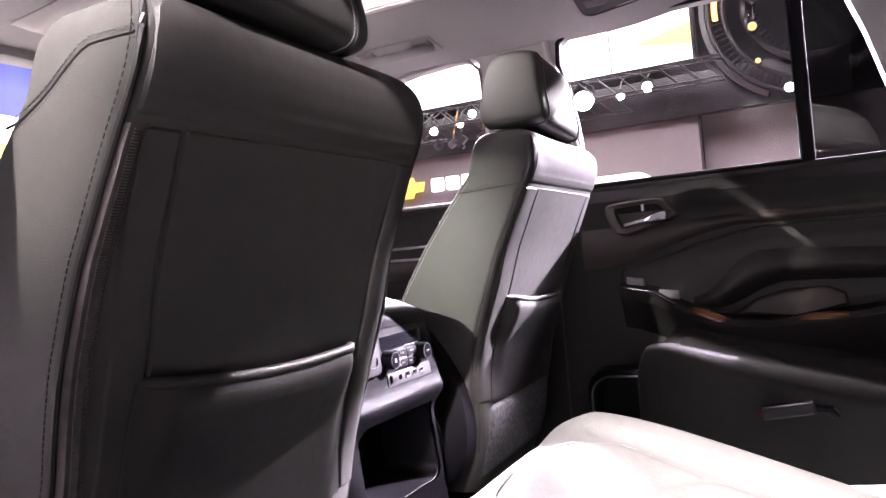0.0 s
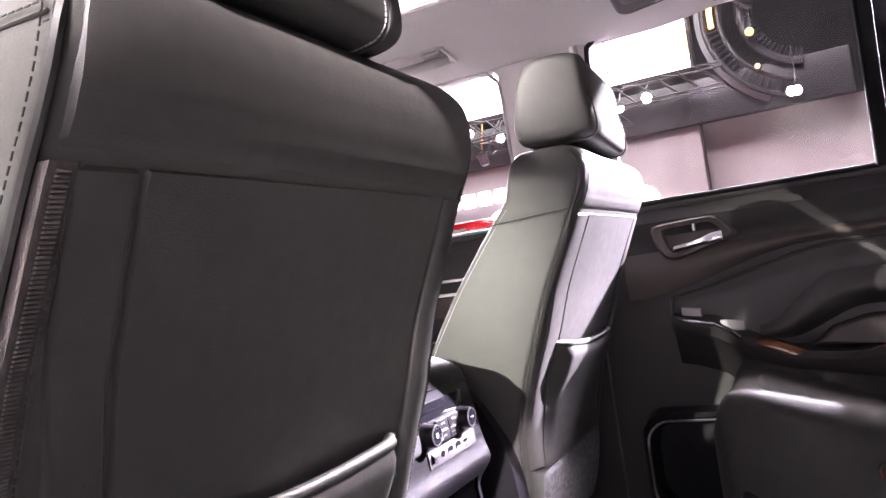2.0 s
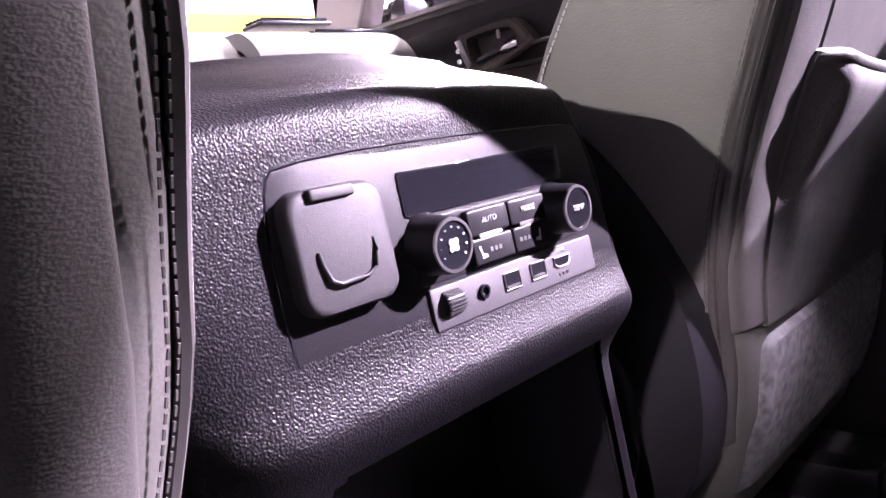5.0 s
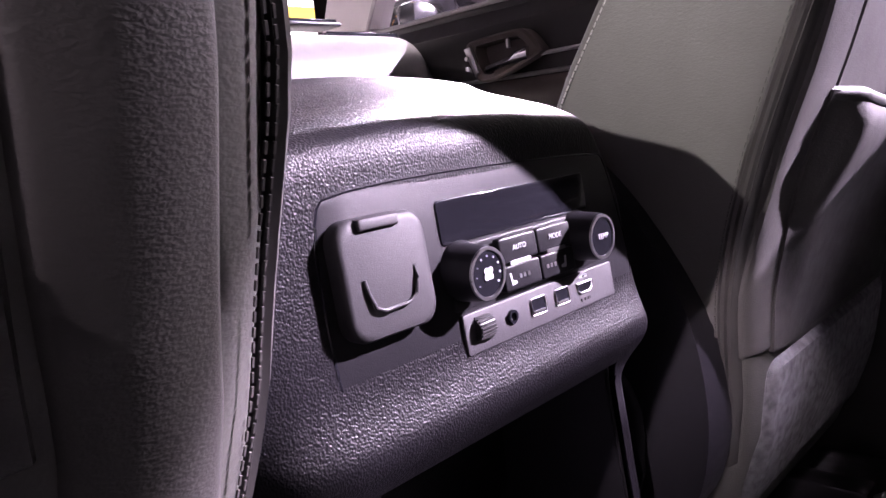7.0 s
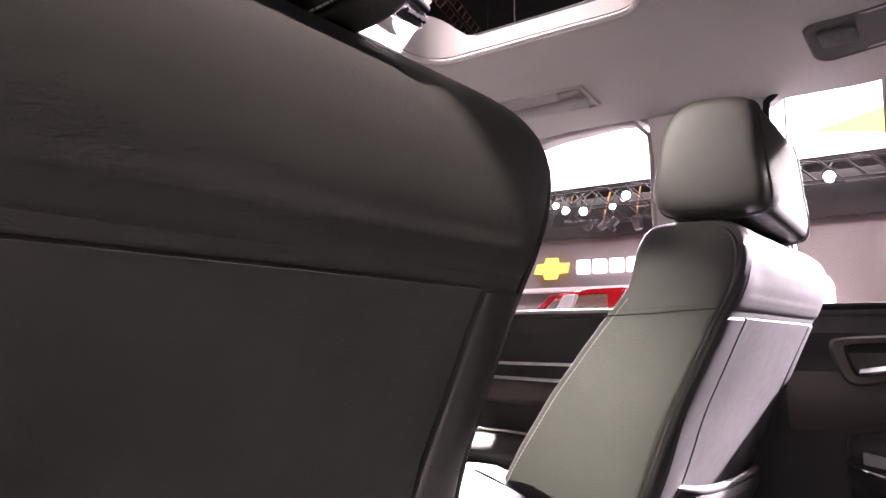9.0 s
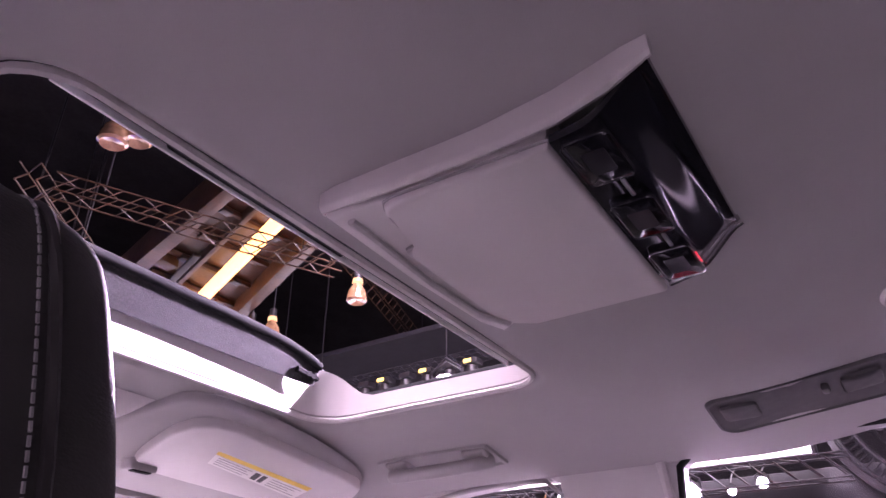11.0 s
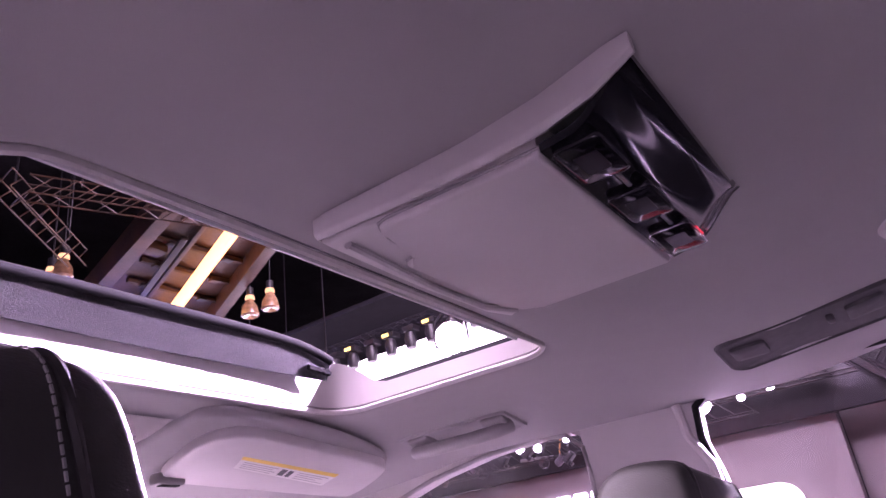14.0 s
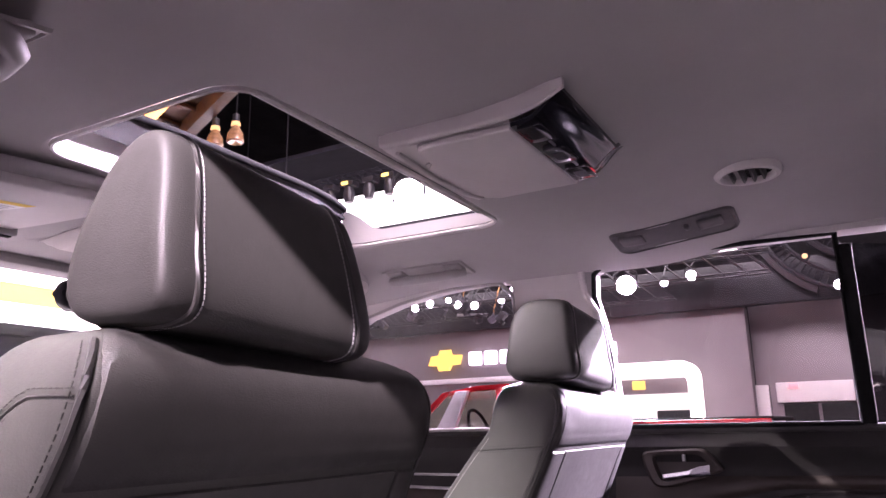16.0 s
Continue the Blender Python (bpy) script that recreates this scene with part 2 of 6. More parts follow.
BELL_GLASS = material("amber_glass_bell", (0.34, 0.20, 0.11), 0.12, spread=0.3, scale=12, coat=1.0)
# emission in place of the light that falls on plain walls
GLOW_LIT_WALL = glowing("lit_wall_glow", (1.0, 0.90, 0.68), 0.9, (1.0, 0.96, 0.85), 1.5)
GLOW_FRAME = glowing("booth_frame_glow", (1.0, 0.93, 0.85), 2.2)
GLOW_GOLD = glowing("gold_sign_glow", (1.0, 0.62, 0.10), 1.3)
GLOW_SIGN = glowing("white_sign_glow", (1.0, 0.92, 1.0), 3.0)
GLOW_RED = glowing("red_indicator_glow", (1.0, 0.05, 0.06), 0.7)
GLOW_EXIT = glowing("red_exit_glow", (1.0, 0.25, 0.25), 1.5)


# ---------------------------------------------------------------- mesh helpers
def smooth(value, low, high):
    u = max(0.0, min(1.0, (value - low) / (high - low)))
    return u * u * (3 - 2 * u)


def between(z, table):
    for (a, va), (b, vb) in zip(table, table[1:]):
        if z <= b:
            return va + (vb - va) * max(0.0, (z - a)) / (b - a)
    return table[-1][1]


def gently(z, table, reach=0.012):
    """The same, with its corners rounded off."""
    return sum(between(z + reach * (k - 4) / 4, table) for k in range(9)) / 9


BASE = {}


def thing(name, base, label, category, group="", kind=""):
    ob = new(name)
    ob.location = base
    ob.empty_display_size = 0.05
    BASE[ob.name] = Vector(base)
    return tagged(ob, label, category, group, kind)


def root_base(ob):
    while ob.parent is not None:
        ob = ob.parent
    return BASE.get(ob.name, Vector((0, 0, 0)))


def part(name, bm, mat, parent=None, label="", angle=38, shade=True):
    if parent is not None:
        bmesh.ops.translate(bm, verts=bm.verts, vec=-root_base(parent))
    bmesh.ops.recalc_face_normals(bm, faces=bm.faces)
    mesh = bpy.data.meshes.new(name)
    bm.to_mesh(mesh)
    bm.free()
    mesh.materials.append(mat)
    if shade:
        mesh.polygons.foreach_set("use_smooth", [True] * len(mesh.polygons))
        mesh.set_sharp_from_angle(angle=radians(angle))
    ob = new(name, mesh)
    ob.parent = parent
    if label:
        ob["label"] = label
    return ob


def solid(name, bm, mat, label, category, group="", kind=""):
    ob = part(name, bm, mat)
    return tagged(ob, label, category, group, kind)


def box(centre, size, bevel=0.0, turn=None, segments=2):
    bm = bmesh.new()
    bmesh.ops.create_cube(bm, size=1)
    bmesh.ops.scale(bm, vec=size, verts=bm.verts)
    if bevel:
        bmesh.ops.bevel(bm, geom=bm.edges[:], offset=bevel, segments=segments, profile=0.5, affect="EDGES")
    if turn is not None:
        bm.transform(turn)
    bmesh.ops.translate(bm, verts=bm.verts, vec=centre)
    return bm


def merge(*meshes):
    out = bmesh.new()
    for bm in meshes:
        mesh = bpy.data.meshes.new("joined")
        bm.to_mesh(mesh)
        bm.free()
        out.from_mesh(mesh)
        bpy.data.meshes.remove(mesh)
    return out


def rings(sections, closed=True, cap=True):
    bm = bmesh.new()
    rows = [[bm.verts.new(p) for p in ring] for ring in sections]
    count = len(rows[0])
    for low, high in zip(rows, rows[1:]):
        for k in range(count if closed else count - 1):
            n = (k + 1) % count
            bm.faces.new((low[k], low[n], high[n], high[k]))
    if cap and closed:
        bm.faces.new(rows[0][::-1])
        bm.faces.new(rows[-1])
    return bm


def sheet(place, nu, nv, thick=None, skip=None):
    """A grid of place(u, v) for u, v in 0..1; thick: the way to its other face."""
    if thick is not None:
        way = Vector(thick)
        front = [place(i / nu, j / nv) for i in range(nu + 1) for j in range(nv + 1)]
        bm = bmesh.new()
        a = [bm.verts.new(p) for p in front]
        b = [bm.verts.new(Vector(p) + way) for p in front]
        at = lambda i, j: i * (nv + 1) + j
        for i in range(nu):
            for j in range(nv):
                four = (at(i, j), at(i + 1, j), at(i + 1, j + 1), at(i, j + 1))
                bm.faces.new([a[k] for k in four])
                bm.faces.new([b[k] for k in four[::-1]])
        rim = [at(i, 0) for i in range(nu)] + [at(nu, j) for j in range(nv)] + [at(i, nv) for i in range(nu, 0, -1)] + [at(0, j) for j in range(nv, 0, -1)]
        for k, n in zip(rim, rim[1:] + rim[:1]):
            bm.faces.new((a[k], b[k], b[n], a[n]))
        return bm
    bm = bmesh.new()
    grid = [[bm.verts.new(place(i / nu, j / nv)) for j in range(nv + 1)] for i in range(nu + 1)]
    for i in range(nu):
        for j in range(nv):
            if skip and skip((i + 0.5) / nu, (j + 0.5) / nv):
                continue
            bm.faces.new((grid[i][j], grid[i + 1][j], grid[i + 1][j + 1], grid[i][j + 1]))
    return bm


def tube(points, radius, sides=8, closed=False):
    pts = [Vector(p) for p in points]
    sections = []
    up = Vector((0.13, 0.21, 0.97))
    for k, p in enumerate(pts):
        a = pts[(k - 1) % len(pts)] if (closed or k) else p
        b = pts[(k + 1) % len(pts)] if (closed or k < len(pts) - 1) else p
        way = (b - a).normalized()
        side = way.cross(up)
        if side.length < 0.05:
            side = way.cross(Vector((1, 0, 0)))
        side.normalize()
        other = side.cross(way)
        sections.append([p + radius * (math.cos(q) * side + math.sin(q) * other)
                         for q in [2 * math.pi * s / sides for s in range(sides)]])
    if closed:
        sections.append(sections[0])
        return rings(sections, cap=False)
    return rings(sections)


def prism(outline, axis, low, high, bevel=0.0, segments=2):
    """Extrudes a flat outline along the axis "x", "y" or "z"; the outline's pairs are the other two coordinates in order."""
    def at(p, h):
        return {"x": (h, p[0], p[1]), "y": (p[0], h, p[1]), "z": (p[0], p[1], h)}[axis]
    bm = bmesh.new()
    a = [bm.verts.new(at(p, low)) for p in outline]
    b = [bm.verts.new(at(p, high)) for p in outline]
    n = len(a)
    for k in range(n):
        bm.faces.new((a[k], a[(k + 1) % n], b[(k + 1) % n], b[k]))
    ends = [bm.faces.new(a[::-1]), bm.faces.new(b)]
    if bevel:
        edges = list({e for f in ends for e in f.edges})
        bmesh.ops.bevel(bm, geom=edges, offset=bevel, segments=segments, profile=0.5, affect="EDGES")
    return bm


def round_rect(x0, y0, x1, y1, r, steps=5):
    out = []
    for cx, cy, start in ((x1 - r, y1 - r, 0), (x0 + r, y1 - r, 90), (x0 + r, y0 + r, 180), (x1 - r, y0 + r, 270)):
        for k in range(steps + 1):
            a = radians(start + 90 * k / steps)
            out.append((cx + r * math.cos(a), cy + r * math.sin(a)))
    return out


def rounded(outline, times=2):
    """Cuts the corners of a closed outline until it is round."""
    for _ in range(times):
        out = []
        for (a, b), (c, d) in zip(outline, outline[1:] + outline[:1]):
            out += [(0.75 * a + 0.25 * c, 0.75 * b + 0.25 * d), (0.25 * a + 0.75 * c, 0.25 * b + 0.75 * d)]
        outline = out
    return outline


def turned(profile, sides=20, centre=(0, 0, 0), axis="z"):
    sections = []
    for r, h in profile:
        ring = []
        for k in range(sides):
            q = 2 * math.pi * k / sides
            u, v = r * math.cos(q), r * math.sin(q)
            ring.append({"z": (u, v, h), "y": (u, h, v), "x": (h, u, v)}[axis])
        sections.append(ring)
    bm = rings(sections)
    bmesh.ops.translate(bm, verts=bm.verts, vec=centre)
    return bm


def stitches(points, length, radius, gap=0.5):
    """A row of short threads along a line of points."""
    bm = bmesh.new()
    pts = [Vector(p) for p in points]
    left = 0.0
    step = length * (1 + gap)
    for a, b in zip(pts, pts[1:]):
        span = (b - a).length
        if span < 1e-6:
            continue
        way = (b - a) / span
        side = way.orthogonal().normalized()
        up = way.cross(side)
        s = left
        while s < span:
            m = a + way * s
            e = m + way * length
            corners = [m + side * radius, m + up * radius, m - side * radius, m - up * radius]
            ends = [c + way * length for c in corners]
            lo = [bm.verts.new(c) for c in corners]
            hi = [bm.verts.new(c) for c in ends]
            for k in range(4):
                bm.faces.new((lo[k], lo[(k + 1) % 4], hi[(k + 1) % 4], hi[k]))
            bm.faces.new(lo[::-1])
            bm.faces.new(hi)
            s += step
        left = s - span
    return bm


# ---------------------------------------------------------------- front seats
SX = -0.395                           # middle of the driver's seat


def seat_width(z):
    return gently(z, [(0.30, 0.15), (0.36, 0.17), (0.46, 0.188), (0.54, 0.203), (0.64, 0.221), (0.74, 0.227), (0.82, 0.217), (0.90, 0.208), (0.945, 0.205), (0.968, 0.202),
                       (0.988, 0.197), (1.003, 0.188), (1.014, 0.175), (1.022, 0.155), (1.027, 0.11)], 0.004 if z > 0.96 else 0.012)


def seat_mid(z):
    return between(z, [(0.36, 0.0), (0.54, 0.006), (0.66, 0.010), (0.74, 0.004), (0.82, -0.007), (0.90, -0.013), (1.1, -0.013)])


def seat_rear(z):
    flat = 0.005 + 0.49 * (0.913 - min(z, 0.93)) - gently(z, [(0.36, 0.100), (0.44, 0.088), (0.50, 0.068), (0.55, 0.046), (0.58, 0.033), (0.63, 0.020), (0.68, 0.011), (0.725, 0.008), (0.77, 0.004), (0.80, 0.0), (1.1, 0.0)], 0.02)
    return flat + gently(z - 0.93, [(-0.02, 0), (0, 0), (0.015, -0.007), (0.035, -0.012), (0.052, -0.012), (0.066, -0.006), (0.077, 0.006), (0.085, 0.022), (0.091, 0.040), (0.095, 0.060)], 0.006)


def seat_front(z):
    flat = 0.005 + 0.49 * (0.913 - min(z, 0.945)) + gently(z, [(0.36, 0.185), (0.50, 0.196), (0.62, 0.198), (0.735, 0.188), (0.82, 0.172), (0.89, 0.152), (0.945, 0.132)])
    return flat + between(max(z, 0.945) - 0.945, [(0, 0), (0.045, -0.008), (0.062, -0.013), (0.072, -0.020), (0.079, -0.028), (0.082, -0.038)])


def seat_depth(z):
    return seat_front(z) - seat_rear(z)


def seat_back_y(x, z):
    """The back's rear surface, x from the seat's middle."""
    w, d = seat_width(z), seat_depth(z)
    q = min(0.999, abs(x - seat_mid(z)) / w)
    return seat_rear(z) + d / 2 * (1 - (1 - q ** 14) ** (1 / 14))


def seat_ring(z, shrink=1.0):
    w, d = seat_width(z) * shrink, seat_depth(z) * (0.35 + 0.65 * shrink)
    mid = seat_rear(z) + seat_depth(z) / 2
    out = []
    for k in range(112):
        q = 2 * math.pi * (k + 0.5) / 112
        c, s = math.cos(q), math.sin(q)
        x = w * math.copysign(abs(c) ** (2 / 14), c)
        y = d / 2 * math.copysign(abs(s) ** (2 / 14), s)
        out.append((SX + seat_mid(z) + x, mid + y, z))
    return out


def back_patch(x0, x1, z0, z1, rise, belly=0.0, nu=20, nv=20, droop=None, edge=0.010):
    """A stitched panel that lies on the seat's rear surface and swells between its seams."""
    def place(u, v):
        xa = x0(0) if callable(x0) else x0
        x = xa + (x1 - xa) * u
        z = z0 + (z1 - z0) * v
        if droop:
            z = z0 + (z1 - droop * 4 * u * (1 - u) - z0) * v
        du, dv = min(u, 1 - u) * abs(x1 - xa), min(v, 1 - v) * abs(z1 - z0)
        rim = smooth(min(du, dv), -0.001, edge)
        swell = belly * math.sin(math.pi * u) ** 0.8 * smooth(v, 0.0, 0.2) * (1 - smooth(v, 0.55, 0.98)) if belly else 0
        return (SX + x + seat_mid(z), seat_back_y(x + seat_mid(z), z) + 0.0025 - rise * rim - swell, z)
    return sheet(place, nu, nv)


def front_seat(zipped):
    seat = thing("front_seat", (SX, 0.25, 0.22), "black leather front seat with zipped back cover and map pocket", "seat", "front seats")
    levels = [0.36, 0.40, 0.46, 0.52, 0.58, 0.64, 0.70, 0.76, 0.82, 0.88, 0.91, 0.93, 0.945, 0.955, 0.965, 0.974, 0.982, 0.990, 0.997, 1.003, 1.009, 1.014, 1.018, 1.022, 1.025, 1.027]
    sections = [seat_ring(z) for z in levels] + [seat_ring(1.0274, 0.7), seat_ring(1.0276, 0.3)]
    back = part("backrest", rings(sections), SIDE_LEATHER, seat, "grey-black leather side bolsters")
    # upper panel, folded over the top edge
    def top_place(u, v):
        z = 0.9138 + 0.1115 * (1 - (1 - v) ** 1.6)
        w = seat_width(z) * 0.965
        x = w * (2 * u - 1)
        d = min(min(u, 1 - u) * 0.40, v * 0.10)
        rim = smooth(d, -0.001, 0.005)
        y = seat_back_y(x + seat_mid(z), z) + 0.0025 - 0.0058 * rim * (1 - 0.2 * v)
        pucker = 0.0022 * math.sin(30 * (x + 0.2) + 60 * z) * math.exp(-((x + 0.17) / 0.05) ** 2) * smooth(v, 0.05, 0.4)
        return (SX + seat_mid(z) + x, y + pucker, z + 0.002 * rim * v)
    part("upper_panel", sheet(top_place, 90, 60), LEATHER_FINE, back, "smooth black leather upper panel")
    part("side_strip", back_patch(-0.1915 if zipped else -0.2085, -0.1555, 0.53, 0.9120, 0.0058, nu=24, nv=90, edge=0.0025), LEATHER_FINE, back)
    part("side_strip", back_patch(0.1615, 0.204, 0.53, 0.9120, 0.0058, belly=0.004, nu=24, nv=90, edge=0.0025), LEATHER_FINE, back)
    part("centre_panel", back_patch(-0.154, 0.160, 0.66, 0.9120, 0.0058, nu=110, nv=90, edge=0.0025), LEATHER_FINE, back)
    # map pocket with a rolled upper edge
    def pocket_place(u, v):
        x = -0.158 + 0.317 * u
        top = 0.722 - 0.012 * u - 0.010 * math.sin(math.pi * u)
        z = 0.53 + (top - 0.53) * v
        side = smooth(min(u, 1 - u), 0.0, 0.10)
        swell = 0.0075 + 0.010 * side * smooth(v, 0.0, 0.45) + side * (0.013 * smooth(v, 0.45, 0.86) - 0.010 * smooth(v, 0.86, 1.0) ** 2)
        return (SX + x, seat_back_y(x, z) + 0.002 - swell, z)
    pocket = part("map_pocket", sheet(pocket_place, 36, 24, thick=(0, 0.004, 0)), LEATHER, back, "leather map pocket with rolled top edge")
    lip = []
    for k in range(31):
        u = k / 30
        x, y, z = pocket_place(u, 1.0)
        lip.append((x, y + 0.0025 + 0.006 * smooth(abs(2 * u - 1), 0.86, 1.0), z - 0.002))
    part("pocket_lip", tube(lip, 0.0056, 12), LEATHER, pocket)
    hem = []
    for k in range(25):
        x, y, z = pocket_place(0.90 + 0.07 * k / 24, 0.84 + 0.02 * k / 24)
        hem.append((x, y - 0.0012, z))
    part("pocket_stitching", stitches(hem, 0.0022, 0.0004), DARK_THREAD, pocket)
    part("carpet_panel", back_patch(-0.165, 0.165, 0.385, 0.522, 0.008, nu=24, nv=16, edge=0.008), CARPET, back, "charcoal carpet lower back panel")
    # zip along each rear edge
    for side in (-1, 1):
        if side < 0 and zipped:
            line = []
            for k in range(41):
                z = 0.50 + 0.411 * k / 40
                x = seat_mid(z) - seat_width(z) + 0.0125
                line.append((x, seat_back_y(x, z), z))
            strip = []
            for x, y, z in line:
                strip.append([(SX + x - 0.0095, seat_back_y(x - 0.0095, z) - 0.0005, z), (SX + x - 0.007, y - 0.0032, z), (SX + x + 0.009, y - 0.0032, z), (SX + x + 0.0115, y - 0.0015, z)])
            tape = part("zip_tape", rings(strip, closed=False), ZIP, back, "ribbed black zip tape")
            teeth = []
            for k in range(200):
                z = 0.505 + 0.404 * k / 200
                x = seat_mid(z) - seat_width(z) + 0.0125
                teeth.append(box((SX + x, seat_back_y(x, z) - 0.0040, z), (0.0064, 0.0022, 0.0011)))
            part("zip_teeth", merge(*teeth), ZIP_TEETH, tape)
            for shift in (-0.0062, 0.0062):
                row = [(SX + x + shift, seat_back_y(x + shift, z) - 0.0035, z) for x, y, z in line]
                part("zip_stitching", stitches(row, 0.003, 0.0005), DARK_THREAD, tape)
        rim = []
        for k in range(46):
            z = 0.44 + 0.568 * (1 - (1 - k / 45) ** 1.3)
            rim.append((SX + seat_mid(z) + side * (seat_width(z) * 0.994), seat_back_y(seat_mid(z) + seat_width(z) * 0.985, z) - 0.001, z))
        part("piping", tube(rim, 0.0028, 6), PIPING, back)
        seam = [(p[0] + side * 0.0035, p[1] + (0.007 if zipped else 0.010), p[2]) for p in rim]
        if side < 0 and not zipped:
            welt = []
            for x, y, z in rim:
                welt.append([(x - 0.0012, y + 0.009, z), (x - 0.0030, y + 0.0065, z), (x - 0.0022, y + 0.004, z), (x - 0.0038, y + 0.001, z), (x - 0.0010, y - 0.0030, z), (x + 0.007, y - 0.0055, z), (x + 0.010, y - 0.0025, z)])
            part("edge_welt", rings(welt, closed=False), PIPING, back, "dark brown folded welt along the edge")
        if side < 0:
            part("edge_stitching", stitches(seam, 0.0042, 0.0006), DARK_THREAD, back)
            if not zipped:
                front = [(SX + seat_mid(z) - seat_width(z) * 0.996, seat_front(z) - 0.017, z) for z in [0.50 + 0.43 * k / 40 for k in range(41)]]
                part("front_stitching", stitches(front, 0.0042, 0.0008, 0.35), THREAD, back, "pale grey stitching")
        else:
            if zipped:
                for out, deep, r, name in ((0.0015, 0.004, 0.0036, "stitched_welt"), (0.0050, 0.014, 0.0042, "stitched_welt"), (0.0062, 0.027, 0.0026, "edge_bead")):
                    line = [(x + out, y + deep, z) for x, y, z in rim]
                    welt = part(name, tube(line, r, 8), SIDE_LEATHER, back, "dark folded leather welt")
                    if name == "stitched_welt":
                        part("welt_stitching", stitches([(x + 0.3 * r, y - 0.95 * r, z) for x, y, z in line], 0.0022, 0.00032, 0.5), DARK_THREAD, welt)
            for inset in (0.004, 0.0085):
                row = [(p[0] - inset, seat_back_y(p[0] - inset - SX, p[2]) - 0.0034, p[2]) for p in rim if 0.53 < p[2] < 0.90]
                part("rim_stitching", stitches(row, 0.0030, 0.0005), DARK_THREAD, back)
    # side seams: a band over the shoulder and the long front edge
    for side in (-1, 1):
        band = []
        for k in range(14):
            q = k / 13
            z = 0.972 - 0.050 * smooth(q, 0.35, 1.0) + 0.004 * q if zipped else 0.919 - 0.006 * q
            y = seat_rear(z) + 0.012 + (seat_depth(z) - 0.016) * q
            band.append((SX + seat_mid(z) + side * (seat_width(z) + 0.0002), y, z))
        seam = part("side_seam", tube(band, 0.0011, 6), PIPING, back)
        for rise in (0.005, -0.004):
            part("shoulder_stitching", stitches([(x, y, z + rise) for x, y, z in band], 0.0036, 0.0005), DARK_THREAD, seam)
    # headrest
    HX = SX - 0.060
    profile = [(0.045, 1.007), (0.070, 1.012), (0.078, 1.032), (0.073, 1.070), (0.062, 1.106), (0.046, 1.135), (0.025, 1.150), (0.004, 1.150), (-0.011, 1.136), (-0.020, 1.102),
               (-0.027, 1.062), (-0.032, 1.032), (-0.028, 1.012), (-0.005, 1.006)]
    profile = rounded(profile, 2)
    if zipped:
        profile = [(y, 1.014 + (z - 1.006)) for y, z in profile]
    else:
        profile = [(y * (1.30 if y > 0 else 0.85) + 0.30 * max(0.0, z - 1.07) * smooth(y, -0.01, 0.02) - 0.10 * max(0.0, z - 1.07) * smooth(-y, -0.02, 0.01), 1.016 + (z - 1.006) * 0.955) for y, z in profile]
        HX -= 0.012
    sections = []
    for x, k in ((-0.1180, 0.70), (-0.1178, 0.82), (-0.1165, 0.89), (-0.1140, 0.935), (-0.110, 0.965), (-0.104, 0.985), (-0.096, 0.995), (-0.090, 0.986), (-0.085, 1.0), (-0.04, 1.005), (0, 1.008),
                 (0.04, 1.005), (0.085, 1.0), (0.090, 0.986), (0.096, 0.995), (0.104, 0.985), (0.110, 0.965), (0.1140, 0.935), (0.1165, 0.89), (0.1178, 0.82), (0.1180, 0.70)):
        ring = []
        for y, z in profile:
            cy, cz = 0.026, 1.083
            zz = cz + (z - cz) * k
            taper = 1 - 0.10 * smooth(zz, 1.05, 1.16)
            ring.append((HX + x * taper, cy + (y - cy) * k, zz - 0.07 * x))
        sections.append(ring)
    bm = rings(sections)
    head = part("headrest", bm, LEATHER_FINE, seat, "black leather headrest with pale stitching")
    for side in (-1, 1):
        loop, loop2 = [], []
        for y, z in profile + profile[:1]:
            taper = 1 - 0.10 * smooth(z, 1.05, 1.16)
            loop.append((HX + side * 0.0905 * taper, 0.026 + (y - 0.026) * 0.997, 1.083 + (z - 1.083) * 0.997 - side * 0.0063))
            loop2.append((HX + side * 0.0845 * taper, 0.026 + (y - 0.026) * 1.008, 1.083 + (z - 1.083) * 1.008 - side * 0.0059))
        part("headrest_piping", tube(loop, 0.0022, 6), PIPING, head)
        part("headrest_stitching", stitches(loop2, 0.0030, 0.0006, 0.35), THREAD, head, "pale grey stitching")
        part("headrest_post", tube([(HX + side * 0.06, 0.030, 0.97), (HX + side * 0.06, 0.030, 1.03)], 0.006, 10), CHROME, seat)
    # seat base and hinge covers
    def cushion(u, v):
        a, b = 2 * math.pi * u, math.pi * (v - 0.5)
        ca, sa, cb, sb = math.cos(a), math.sin(a), math.cos(b), math.sin(b)
        p = lambda s, e: math.copysign(abs(s) ** e, s)
        return (SX + 0.25 * p(cb, 0.35) * p(ca, 0.4), 0.50 + 0.27 * p(cb, 0.35) * p(sa, 0.4), 0.44 + 0.10 * p(sb, 0.45))
    part("cushion", sheet(cushion, 40, 18), LEATHER, seat)
